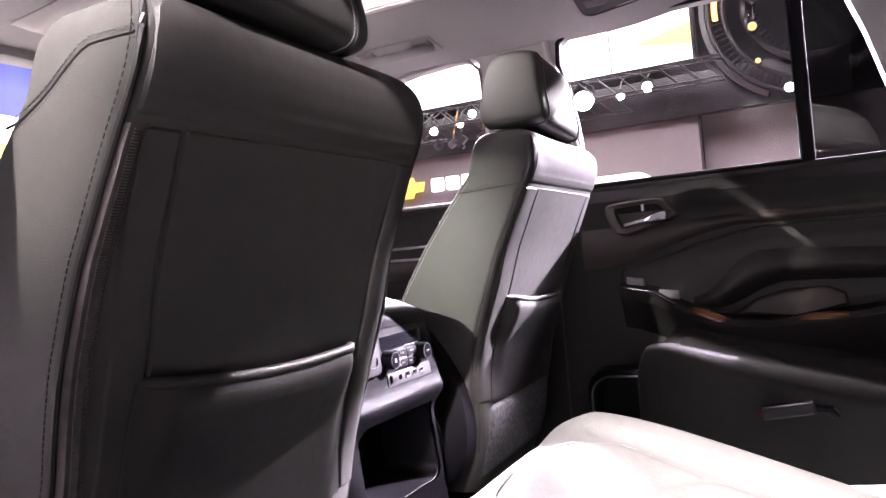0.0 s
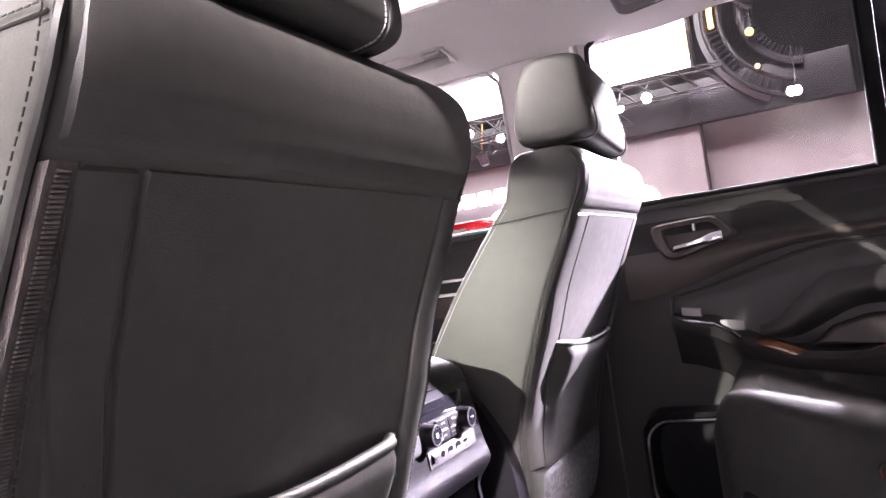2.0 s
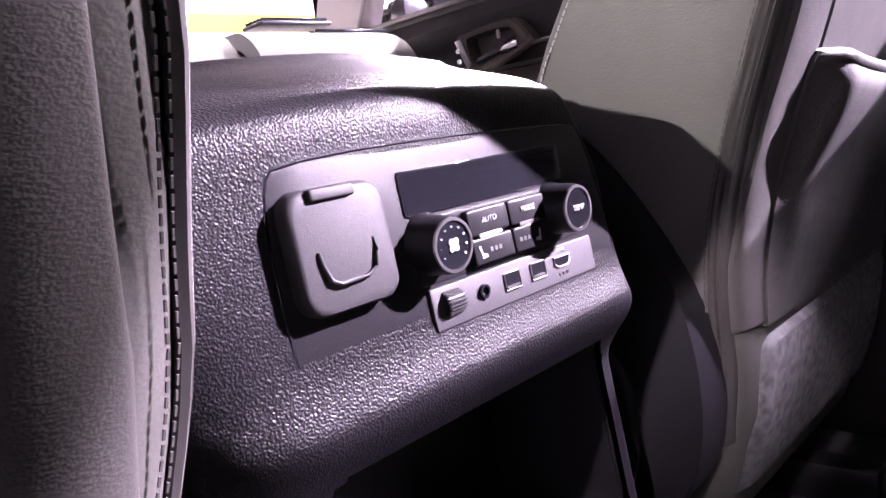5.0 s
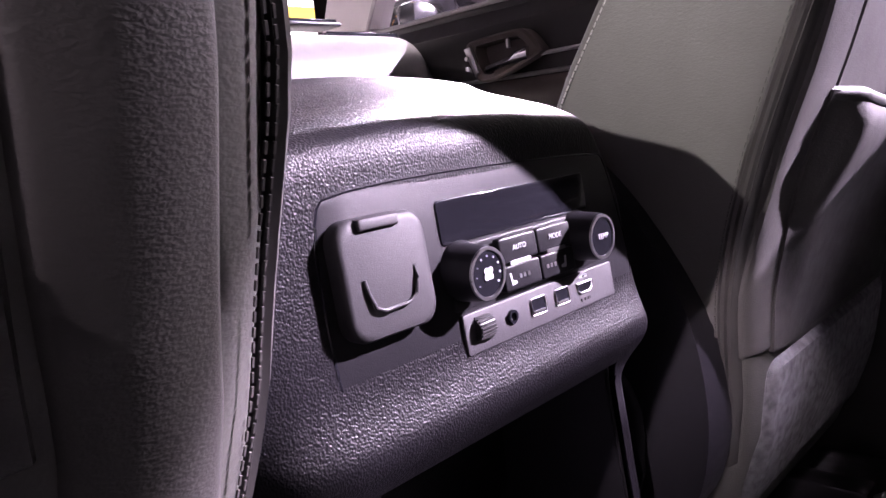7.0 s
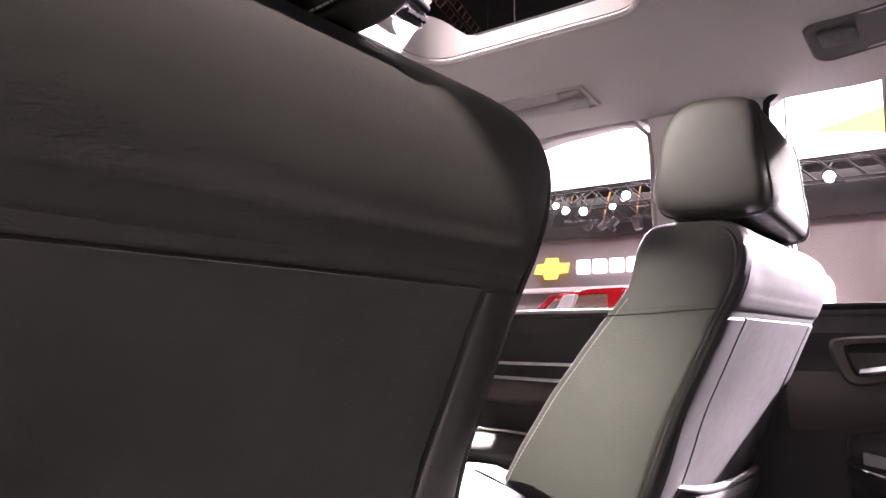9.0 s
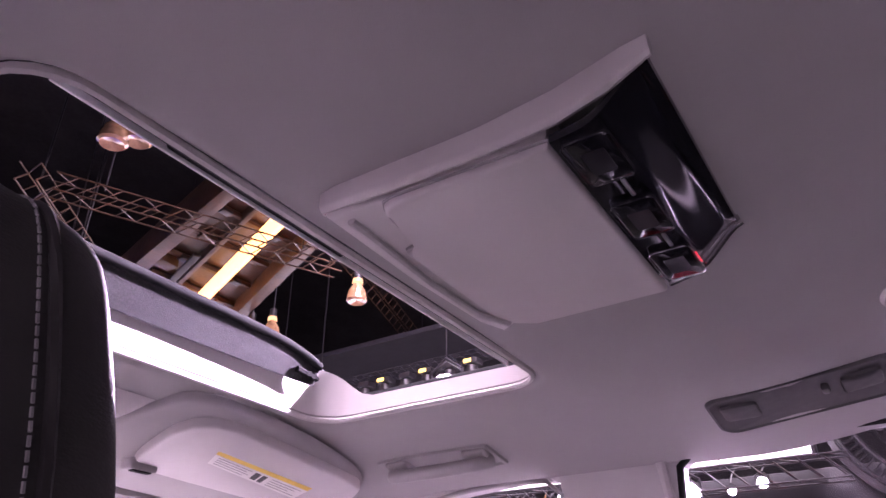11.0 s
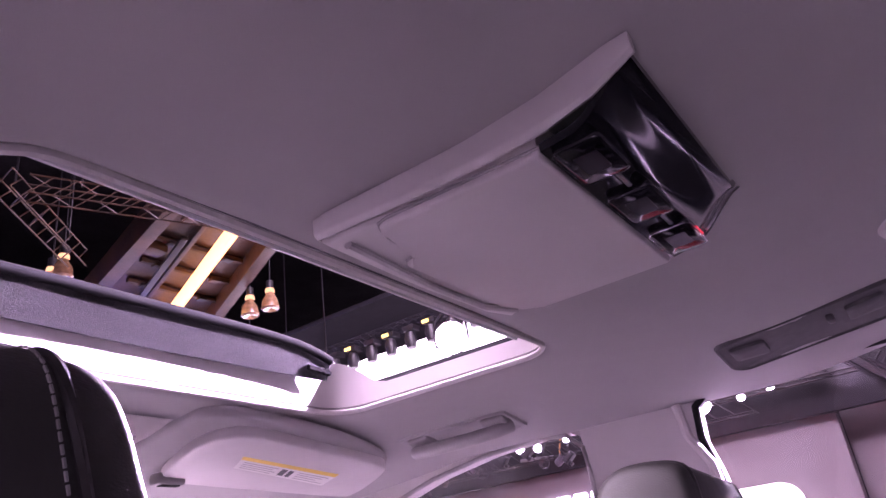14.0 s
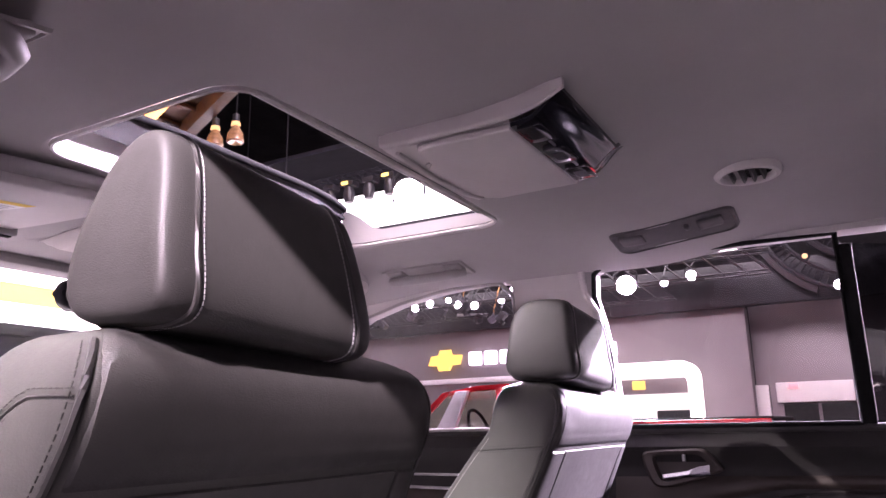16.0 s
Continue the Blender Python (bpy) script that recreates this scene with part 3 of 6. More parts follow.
    for side in (-1, 1):
        cover = [(0.0 + 0.115 * math.cos(2 * math.pi * k / 28) * (0.8 + 0.2 * math.sin(2 * math.pi * k / 28)), 0.13 * math.sin(2 * math.pi * k / 28)) for k in range(28)]
        outline = [(0.300 + 0.9 * a - 0.25 * b, 0.415 + b) for a, b in cover]
        if side < 0 and not zipped:
            side_plate = rounded([(0.42, 0.700), (0.34, 0.735), (0.262, 0.714), (0.215, 0.668), (0.180, 0.610), (0.158, 0.555), (0.152, 0.48), (0.170, 0.415), (0.230, 0.370), (0.44, 0.360)], 2)
            part("side_cover", prism(side_plate, "x", SX - 0.231, SX - 0.190, 0.008, 3), SATIN_PLASTIC, seat, "black plastic side cover")
        part("hinge_cover", prism(outline, "x", SX + side * 0.215 - 0.02, SX + side * 0.215 + 0.02, 0.010, 3), SATIN_PLASTIC, seat)
        rail = part("seat_rail", box((SX + side * 0.17, 0.45, 0.245), (0.04, 0.60, 0.05), 0.006), SATIN_PLASTIC, seat)
        part("rail_bolt", turned([(0.0, -0.012), (0.014, -0.012), (0.016, 0.0), (0.010, 0.010), (0.0, 0.012)], 12, (SX + side * 0.17, 0.14, 0.25), "y"), SATIN_METAL, rail)
    return seat


front_seat(True)
passenger_seat = front_seat(False)
passenger_seat.location = (0.444, 0.268, 0.22)

# ---------------------------------------------------------------- car shell
def roof_z(x, y):
    side = smooth(abs(x), 0.40, 0.74)
    front = max(0.0, y - 0.50)
    return 1.325 - 0.036 * side ** 1.6 - 0.085 * front * smooth(front, 0, 0.12) + 0.032 * smooth(-y, 0.02, 0.34)


SUN = (-0.342, 0.355, 0.150, 0.520)   # opening of the sunroof: x from, x to, y from, y to


def roof_parts():
    roof = tagged(new("ceiling"), "grey fabric headliner with an open sunroof", "headliner", kind="structure")
    x0, x1, y0, y1 = SUN
    r = 0.05
    hole = round_rect(x0, y0, x1, y1, r, 6)
    steps = 26

    def edge_point(px, py):
        dx, dy = px - (x0 + x1) / 2, py - (y0 + y1) / 2
        # ray to the rectangle that bounds the headliner
        sx = ((0.735 if dx > 0 else -0.735) - (x0 + x1) / 2) / dx if abs(dx) > 1e-6 else 1e9
        sy = ((0.98 if dy > 0 else -2.0) - (y0 + y1) / 2) / dy if abs(dy) > 1e-6 else 1e9
        s = min(sx, sy)
        return ((x0 + x1) / 2 + dx * s, (y0 + y1) / 2 + dy * s)
    dense = []
    for (ax, ay), (bx, by) in zip(hole, hole[1:] + hole[:1]):
        parts = max(1, int(math.hypot(bx - ax, by - ay) / 0.02))
        dense += [(ax + (bx - ax) * k / parts, ay + (by - ay) * k / parts) for k in range(parts)]
    sections = []
    for level in range(steps + 1):
        f = (level / steps) ** 1.4
        ring = []
        for px, py in dense:
            ex, ey = edge_point(px, py)
            x, y = px + (ex - px) * f, py + (ey - py) * f
            lip = 0.010 * math.exp(-((level / 1.2) ** 2))
            ring.append((x, y, roof_z(x, y) + lip))
        sections.append(ring)
    part("headliner", rings(sections, cap=False), HEADLINER, roof)
    # the walls of the opening
    low = [(px, py, roof_z(px, py) + 0.010) for px, py in dense]
    high = [(px, py, 1.358 + 0.047 * smooth(py, 0.43, 0.515)) for px, py in dense]
    part("sunroof_surround", rings([low, high], cap=False), HEADLINER_TRIM, roof, "pale inner edge of the sunroof opening")
    bead = [(px, py, roof_z(px, py) + 0.003) for px, py in dense]
    part("edge_bead", tube(bead, 0.004, 6, closed=True), HEADLINER_TRIM, roof)
    # guide rail and seal behind the opening; the rail's dark tone stands for shade
    part("rear_rail", box((0.0, y0 + 0.014, 1.348), (0.64, 0.026, 0.012), 0.004), HANDLE_DARK, roof, "guide rail with shade in its dark colour")
    part("rail_edge", box((0.0, y0 + 0.0305, 1.345), (0.62, 0.003, 0.010), 0.001), WHITE_PAINT, roof, "bright guide-rail edge")
    part("rail_cover", box((-0.12, y0 + 0.030, 1.346), (0.20, 0.010, 0.006), 0.002), SATIN_PLASTIC, roof, "dark rail cover")
    return roof


roof_parts()


def outer_roof():
    x0, x1, y0, y1 = SUN
    bm = merge(box(((x0 - 0.012 - 0.74) / 2, 0.50, 1.364), (x0 - 0.012 + 0.74, 1.0, 0.012), 0.004), box(((x1 + 0.012 + 0.74) / 2, 0.50, 1.364), (0.74 - x1 - 0.012, 1.0, 0.012), 0.004),
               box((0, (y0 - 0.02 - 2.05) / 2, 1.380), (1.48, y0 - 0.02 + 2.05, 0.018), 0.004), box(((x0 + x1) / 2, (y1 + 0.014 + 1.0) / 2, 1.414), (x1 - x0 + 0.02, 1.0 - y1 - 0.014, 0.016), 0.004))
    return solid("roof", bm, CAR_PAINT, "dark painted steel roof panel of the vehicle", "roof", kind="structure")


outer_roof()


def wind_deflector():
    ob = thing("wind_deflector", (0, 0.46, 1.34), "raised wind deflector with dark mesh cloth at the sunroof's front edge", "wind deflector")
    def cloth(u, v):
        x = -0.30 + 0.60 * u
        return (x, 0.508 - 0.022 * v - 0.012 * (2 * u - 1) ** 2 * (1 - v), 1.368 + 0.045 * v * (1 - 0.4 * abs(2 * u - 1) ** 6))
    part("mesh", sheet(cloth, 40, 8, thick=(0, 0.002, 0)), MESH_CLOTH, ob, "dark mesh cloth")
    bar = [cloth(k / 30, 1.0) for k in range(31)]
    part("bar", tube(bar, 0.0065, 10), RUBBER, ob)
    fold = [cloth(0.93 + 0.07 * k / 8, 0.35 + 0.05 * math.sin(3.0 * k)) for k in range(9)]
    part("cloth_fold", tube([(x, y - 0.003, z) for x, y, z in fold], 0.0045, 6), RUBBER, ob, "crumpled black end of the cloth")
    return ob


wind_deflector()


def side_x(z):
    """The inner face of the side windows leans inwards as it rises."""
    return 0.802 - 0.25 * (z - 0.935)


def leaning_frame(outline, sign, radius, name, mat, parent):
    return part(name, tube([(sign * side_x(z), y, z) for y, z in outline], radius, 8, closed=True), mat, parent)


REAR_WINDOW = [(0.078, 0.945), (0.082, 1.10), (0.092, 1.19), (0.100, 1.235), (0.094, 1.282), (0.065, 1.304), (0.02, 1.310), (-0.20, 1.310),
               (-0.396, 1.306), (-0.396, 0.945)]
QUARTER_WINDOW = [(-0.424, 0.945), (-0.424, 1.292), (-0.49, 1.280), (-0.525, 1.19), (-0.565, 1.06), (-0.60, 0.945)]
FRONT_WINDOW = [(0.315, 0.945), (0.308, 1.12), (0.300, 1.22), (0.300, 1.262), (0.325, 1.286), (0.38, 1.292), (0.50, 1.284), (0.62, 1.266), (0.74, 1.236),
                (0.86, 1.180), (0.98, 1.10), (1.08, 1.02), (1.14, 0.955), (1.10, 0.945)]


def side_shell(sign, name):
    """The upper body side: pillars, roof rail and quarter trim, as one ring of metal round the windows."""
    shell = tagged(new(name), "grey plastic pillar and roof rail trim of the cabin side", "pillar trim", kind="structure")
    def lean(y, z, out=0.0):
        return (sign * (side_x(z) + out), y, z)
    def bar(points, wide_out, name2, mat=PILLAR, bev=0.012):
        bm = bmesh.new()
        a = [bm.verts.new(lean(y, z)) for y, z in points]
        b = [bm.verts.new(lean(y, z, wide_out)) for y, z in points]
        n = len(a)
        for k in range(n):
            bm.faces.new((a[k], a[(k + 1) % n], b[(k + 1) % n], b[k]))
        bm.faces.new(a[::-1])
        bm.faces.new(b)
        part(name2, bm, mat, shell)
    bar([(0.315, 0.935), (0.308, 1.12), (0.300, 1.22), (0.298, 1.262), (0.300, 1.31), (0.095, 1.31), (0.104, 1.235), (0.095, 1.19), (0.085, 1.10), (0.080, 0.935)], 0.06, "centre_pillar")
    bar([(1.02, 1.33), (0.30, 1.33), (0.30, 1.280), (0.32, 1.292), (0.38, 1.296), (0.50, 1.288), (0.62, 1.270), (0.74, 1.240), (0.86, 1.184), (0.98, 1.104), (1.08, 1.024), (1.14, 0.955), (1.30, 0.955), (1.18, 1.10), (1.06, 1.24)], 0.06, "front_pillar")
    bar([(0.30, 1.31), (0.30, 1.34), (-0.70, 1.34), (-0.70, 1.310), (0.02, 1.314), (0.065, 1.309), (0.098, 1.288)], 0.06, "roof_rail")
    leaning_frame(FRONT_WINDOW, sign, 0.0045, "window_seal", HANDLE_GREY, shell)
    if sign > 0:
        bar([(-0.485, 1.302), (-0.75, 1.302), (-0.75, 0.935), (-0.605, 0.935), (-0.57, 1.06), (-0.53, 1.19)], 0.06, "rear_pillar", PILLAR)
        leaning_frame(REAR_WINDOW, sign, 0.006, "window_seal", RUBBER, shell)
        edge = [(0.120, 1.290), (0.116, 1.240), (0.094, 1.195), (0.088, 1.10), (0.084, 1.02), (0.082, 0.95)]
        part("pillar_edge", tube([(side_x(z) - 0.012, y, z) for y, z in edge], 0.008, 8), HEADLINER_TRIM, shell, "pale door-opening edge")
    return shell


side_shell(1, "wall_right")


side_shell(-1, "wall_left")


def door_inner(y0, y1, name, label):
    """The lower inner skin of a right-hand door with belt rail."""
    door = tagged(new(name), label, "car door", kind="structure")
    def skin(u, v):
        y = y0 + (y1 - y0) * u
        z = 0.20 + 0.735 * v
        x = 0.800 - 0.018 * smooth(z, 0.86, 0.935) * 0 + 0.012 * smooth(v, 0.93, 1.0) - 0.022 * math.exp(-((z - 0.905) / 0.028) ** 2)
        return (x, y, z)
    part("door_skin", sheet(skin, 30, 44, thick=(0.06, 0, 0)), DOOR_PLASTIC, door)
    part("belt_rail", box((0.818, (y0 + y1) / 2, 0.936), (0.040, abs(y1 - y0) - 0.004, 0.016), 0.006), DOOR_PLASTIC, door)
    part("belt_weatherstrip", box((0.838, (y0 + y1) / 2, 0.944), (0.012, abs(y1 - y0) - 0.006, 0.010), 0.003), CHROME, door, "bright window-sill strip")
    return door


def handle_unit(door, y_front, z_mid, buttons=False):
    """Recessed bezel with a chrome pull; y_front is its front end."""
    def p(a, b):
        return (y_front - 0.006 - a, z_mid + 0.004 + 0.86 * b)
    outer = [p(-0.012, 0.040), p(0.02, 0.046), p(0.105, 0.050), p(0.130, 0.046), p(0.158, 0.006), p(0.160, -0.004), p(0.060, -0.040), p(0.030, -0.044), p(0.010, -0.034)]
    inner = [p(0.012, 0.030), p(0.03, 0.034), p(0.100, 0.037), p(0.118, 0.032), p(0.136, 0.006), p(0.130, 0.000), p(0.058, -0.026), p(0.040, -0.030), p(0.026, -0.022)]
    outer, inner = rounded(outer, 2), rounded(inner, 2)
    bm = bmesh.new()
    rows = []
    for x, line in ((0.786, outer), (0.764, outer), (0.760, [(a * 0.7 + c * 0.3, b * 0.7 + d * 0.3) for (a, b), (c, d) in zip(outer, inner)]), (0.763, inner), (0.795, inner)):
        rows.append([bm.verts.new((x, y, z)) for y, z in line])
    for lo, hi in zip(rows, rows[1:]):
        for k in range(len(lo)):
            n = (k + 1) % len(lo)
            bm.faces.new((lo[k], lo[n], hi[n], hi[k]))
    bm.faces.new(rows[-1])
    bezel = part("handle_bezel", bm, DOOR_BROWN, door, "dark brown recessed handle bezel")
    a, b = (0.767, y_front - 0.042, z_mid - 0.013), (0.759, y_front - 0.140, z_mid + 0.001)
    lever = []
    for k in range(10):
        q = k / 9
        c = Vector(a).lerp(Vector(b), q)
        h = 0.0065 + 0.0015 * q + 0.005 * smooth(q, 0.55, 0.75)
        lever.append([(c.x - 0.004, c.y, c.z - h * 0.6), (c.x - 0.007, c.y, c.z), (c.x - 0.004, c.y, c.z + h), (c.x + 0.006, c.y, c.z + h), (c.x + 0.006, c.y, c.z - h * 0.6)])
    part("door_handle", rings(lever), CHROME, bezel, "chrome inside door handle")
    part("lock_button", turned([(0.0, 0), (0.004, 0), (0.004, 0.014), (0.0, 0.016)], 10, (0.778, y_front - 0.085, z_mid + 0.020)), SATIN_METAL, bezel)
    if buttons:
        plate = part("seat_memory_plate", prism([p(-0.006, 0.030), p(0.010, 0.032), p(0.024, -0.020), p(0.016, -0.030)], "x", 0.756, 0.762, 0.001), SATIN_METAL, bezel)
        for dz in (0.012, -0.006):
            part("button", turned([(0.0, -0.004), (0.004, -0.004), (0.004, 0.0), (0.0, 0.001)], 10, (0.756, y_front - 0.008, z_mid + dz), "x"), WHITE_PRINT, plate)
    return bezel


def rear_door():
    door = door_inner(0.165, -0.60, "door_1", "closed black rear door with wood trim and chrome handle")
    handle_unit(door, 0.030, 0.852)
    # brown upper band below the belt rail
    def band(u, v):
        y = 0.10 - 0.68 * u
        top = 0.838 + 0.012 * u
        low = 0.742 + 0.075 * smooth(u, 0.02, 0.55) + 0.005 * u
        z = low + (top - low) * v
        return (0.797 - 0.010 * math.sin(math.pi * v), y, z)
    part("upper_band", sheet(band, 40, 8), DOOR_BROWN, door, "dark brown soft trim band")
    # recessed insert with a rounded front end
    def insert(u, v):
        y = 0.010 - 0.57 * u
        top = 0.735 + 0.078 * smooth(u, -0.1, 0.62)
        low = 0.655 - 0.05 * smooth(u, 0.0, 0.3)
        z = low + (top - low) * v
        return (0.801 - 0.012 * smooth(min(u * 0.57, v * 0.1, (1 - v) * 0.1), 0, 0.02), y, z)
    part("door_insert", sheet(insert, 40, 16), LEATHER_FINE, door, "black leather door insert")
    line = [(0.790, 0.012 - 0.57 * k / 40, 0.737 + 0.078 * smooth(k / 40, -0.1, 0.62)) for k in range(41)]
    part("insert_seam", tube([(0.790, 0.010, 0.655), (0.790, 0.016, 0.70)] + line, 0.003, 6), PIPING, door)
    # armrest pod
    outline_top = [(0.012, 0.705), (-0.02, 0.700), (-0.075, 0.690), (-0.13, 0.655), (-0.20, 0.622), (-0.30, 0.612), (-0.45, 0.622), (-0.56, 0.640)]
    sections = []
    for y, z in outline_top:
        front = smooth(0.02 - y, 0.0, 0.06)
        reach = 0.03 + 0.058 * front
        drop = 0.055 + 0.05 * smooth(0.0 - y, 0.0, 0.25)
        sections.append([(0.800, y, z + 0.004), (0.800 - reach, y, z), (0.800 - reach - 0.010, y, z - 0.012), (0.800 - reach - 0.006, y, z - 0.030),
                         (0.800 - reach * 0.75, y, z - drop * 0.75), (0.800, y, z - drop - 0.05)])
    pod = part("armrest", rings(sections), DOOR_PLASTIC, door)
    chrome = [(0.800 - 0.03 - 0.058 * smooth(0.02 - y, 0.0, 0.06) - 0.008, y, z - 0.004) for y, z in outline_top[:4]]
    fine = []
    for (ax, ay, az), (bx, by, bz) in zip(chrome, chrome[1:]):
        fine += [(ax + (bx - ax) * k / 6, ay + (by - ay) * k / 6, az + (bz - az) * k / 6) for k in range(6)]
    part("chrome_edge", tube(fine, 0.0026, 6), CHROME, pod, "thin chrome edge")
    wood = []
    for k in range(25):
        q = k / 24
        y = -0.130 - 0.325 * q
        z = 0.642 - 0.046 * smooth(q, 0.0, 0.42) + 0.020 * smooth(q, 0.5, 1.0)
        h = 0.004 + 0.011 * smooth(q, 0.0, 0.2) * (1 - 0.55 * smooth(q, 0.75, 1.0))
        wood.append([(0.716, y, z - h), (0.708, y, z - h * 0.5), (0.706, y, z), (0.708, y, z + h * 0.5), (0.716, y, z + h), (0.730, y, z + h), (0.730, y, z - h)])
    part("wood_trim", rings(wood), WOOD, pod, "glossy burl wood strip")
    def pad(u, v):
        y = -0.150 - 0.40 * u
        top = 0.665 + 0.095 * smooth(u, 0.0, 0.38) - 0.012 * smooth(u, 0.5, 1)
        low = 0.640 + 0.055 * smooth(u, 0.12, 0.5) - 0.01 * u
        z = low + (top - low) * v
        return (0.792 - 0.062 * math.sin(math.pi * min(1, 0.12 + 0.8 * (1 - v))) * smooth(u, -0.05, 0.2), y, z)
    part("arm_pad", sheet(pad, 36, 14), LEATHER_FINE, pod, "padded leather elbow rest")
    part("arm_pad_stitching", stitches([pad(k / 30, 0.93) for k in range(31)], 0.004, 0.0006), DARK_THREAD, pod)
    part("pull_cup", prism([(-0.24, 0.622), (-0.28, 0.655), (-0.34, 0.672), (-0.42, 0.675), (-0.455, 0.660), (-0.46, 0.632), (-0.36, 0.618)], "x", 0.752, 0.790, 0.008, 3), DOOR_BROWN, pod, "dark brown pull cup lining")
    for name, y0, y1, z0, z1 in (("window_switch", -0.015, -0.052, 0.706, 0.722), ("window_switch", -0.085, -0.128, 0.672, 0.690)):
        part(name, prism([(y0, z0), (y1, z0 - 0.006), (y1, z1 - 0.006), (y0, z1)], "x", 0.724, 0.742, 0.002), HANDLE_GREY, pod)
    # map bin in the lower door
    bin_outline = round_rect(-0.50, 0.300, 0.095, 0.500, 0.05, 6)
    bm = bmesh.new()
    rows = []
    for x, grow in ((0.790, 0.012), (0.742, 0.008), (0.736, 0.0), (0.745, -0.012), (0.785, -0.016)):
        cy, cz = -0.2025, 0.40
        rows.append([bm.verts.new((x, y + grow * (1 if y > cy else -1), z + grow * (1 if z > cz else -1))) for y, z in bin_outline])
    for lo, hi in zip(rows, rows[1:]):
        for k in range(len(lo)):
            n = (k + 1) % len(lo)
            bm.faces.new((lo[k], lo[n], hi[n], hi[k]))
    bm.faces.new(rows[-1])
    pocket = part("map_bin", bm, GRAIN_PLASTIC, door, "black plastic map bin")
    ring = [(0.737, y * 0.97, 0.400 + (z - 0.400) * 0.93) for y, z in bin_outline]
    part("bin_edge", tube(ring, 0.0028, 6, closed=True), SATIN_METAL, pocket)
    return door


rear_door()


def front_door():
    door = door_inner(1.20, 0.17, "door_2", "closed black front door with chrome handle")
    handle_unit(door, 0.845, 0.838, buttons=True)
    def band(u, v):
        y = 0.98 - 0.78 * u
        return (0.792 - 0.016 * math.sin(math.pi * v), y, 0.745 + 0.050 * v + 0.012 * (1 - u))
    part("upper_band", sheet(band, 30, 6), DOOR_BROWN, door)
    part("seam_strip", tube([(0.786, 0.98 - 0.78 * k / 20, 0.800 + 0.012 * (1 - k / 20)) for k in range(21)], 0.004, 6), SATIN_METAL, door, "satin metal trim strip")
    part("seam_strip", tube([(0.780, 0.72 - 0.52 * k / 20, 0.838) for k in range(21)], 0.0035, 6), SATIN_METAL, door, "satin metal trim strip")
    def arm(u, v):
        y = 0.90 - 0.60 * u
        q = math.pi * v
        return (0.795 - 0.085 * math.sin(q) * smooth(u, -0.05, 0.12), y, 0.665 + 0.035 * math.cos(q) - 0.03 * smooth(u, 0.4, 1.0))
    part("armrest", sheet(arm, 30, 12), LEATHER_FINE, door, "padded black armrest")
    part("arm_seam", tube([(0.752, 0.90 - 0.60 * k / 20, 0.702 - 0.03 * smooth(k / 20, 0.4, 1.0)) for k in range(21)], 0.003, 6), SATIN_METAL, door)
    return door


front_door()


def window(outline, name, mat, label):
    bm = bmesh.new()
    vs = [bm.verts.new((side_x(z) + 0.030, y, z)) for y, z in outline]
    f = bm.faces.new(vs)
    bmesh.ops.solidify(bm, geom=[f], thickness=0.004)
    ob = part(name, bm, mat, shade=False)
    ob.visible_shadow = False
    return tagged(ob, label, "car window", kind="structure")


window(REAR_WINDOW, "window_1", GLASS, "clear side window of the rear door")
window(FRONT_WINDOW, "window_2", GLASS, "clear side window of the front door")
window(QUARTER_WINDOW, "window_3", TINT_GLASS, "dark tinted quarter window behind the rear door")
solid("window_division", box((0.772, -0.410, 1.115), (0.030, 0.026, 0.36), 0.004, Matrix.Rotation(radians(-14), 4, "Y")), RUBBER, "black division bar of the rear side window", "window bar", kind="structure")

# floor, sills, rear bulkhead, cowl
solid("floor", box((0, -0.35, 0.205), (1.62, 3.1, 0.03), 0.006), FLOOR_CARPET, "black carpeted cabin floor", "floor", kind="structure")
solid("rear_side_panel", box((0.83, -1.33, 0.62), (0.06, 1.44, 0.76), 0.01), DOOR_PLASTIC, "black plastic rear quarter panel", "side panel", kind="structure")
solid("rear_glass", box((0.79, -1.36, 1.13), (0.02, 1.20, 0.33), 0.004, Matrix.Rotation(radians(-14), 4, "Y")), RUBBER, "dark glass of the cargo bay side", "car window", kind="structure")
solid("tailgate", box((0, -2.06, 0.80), (1.70, 0.06, 1.24), 0.01), DOOR_PLASTIC, "black inner tailgate closing the cargo bay", "tailgate", kind="structure")
solid("left_rear_panel", box((-0.85, -1.50, 0.62), (0.06, 1.10, 0.80), 0.01), DOOR_PLASTIC, "black plastic left rear quarter panel", "side panel", kind="structure")
solid("left_rear_glass", box((-0.80, -1.50, 1.16), (0.03, 1.10, 0.32), 0.004, Matrix.Rotation(radians(14), 4, "Y")), RUBBER, "dark left cargo bay side glass", "car window", kind="structure")
solid("left_front_door", box((-0.83, 0.72, 0.60), (0.07, 1.10, 0.68), 0.012), DOOR_PLASTIC, "black lower skin of the driver's door", "car door", kind="structure")
solid("left_sill", box((-0.82, -0.35, 0.185), (0.10, 1.30, 0.07), 0.012), SATIN_PLASTIC, "black sill plate of the open left rear door", "door sill", kind="structure")
solid("left_centre_pillar", box((-0.815, 0.20, 0.58), (0.06, 0.16, 0.74), 0.012), PILLAR, "grey lower centre pillar beside the driver", "pillar trim", kind="structure")


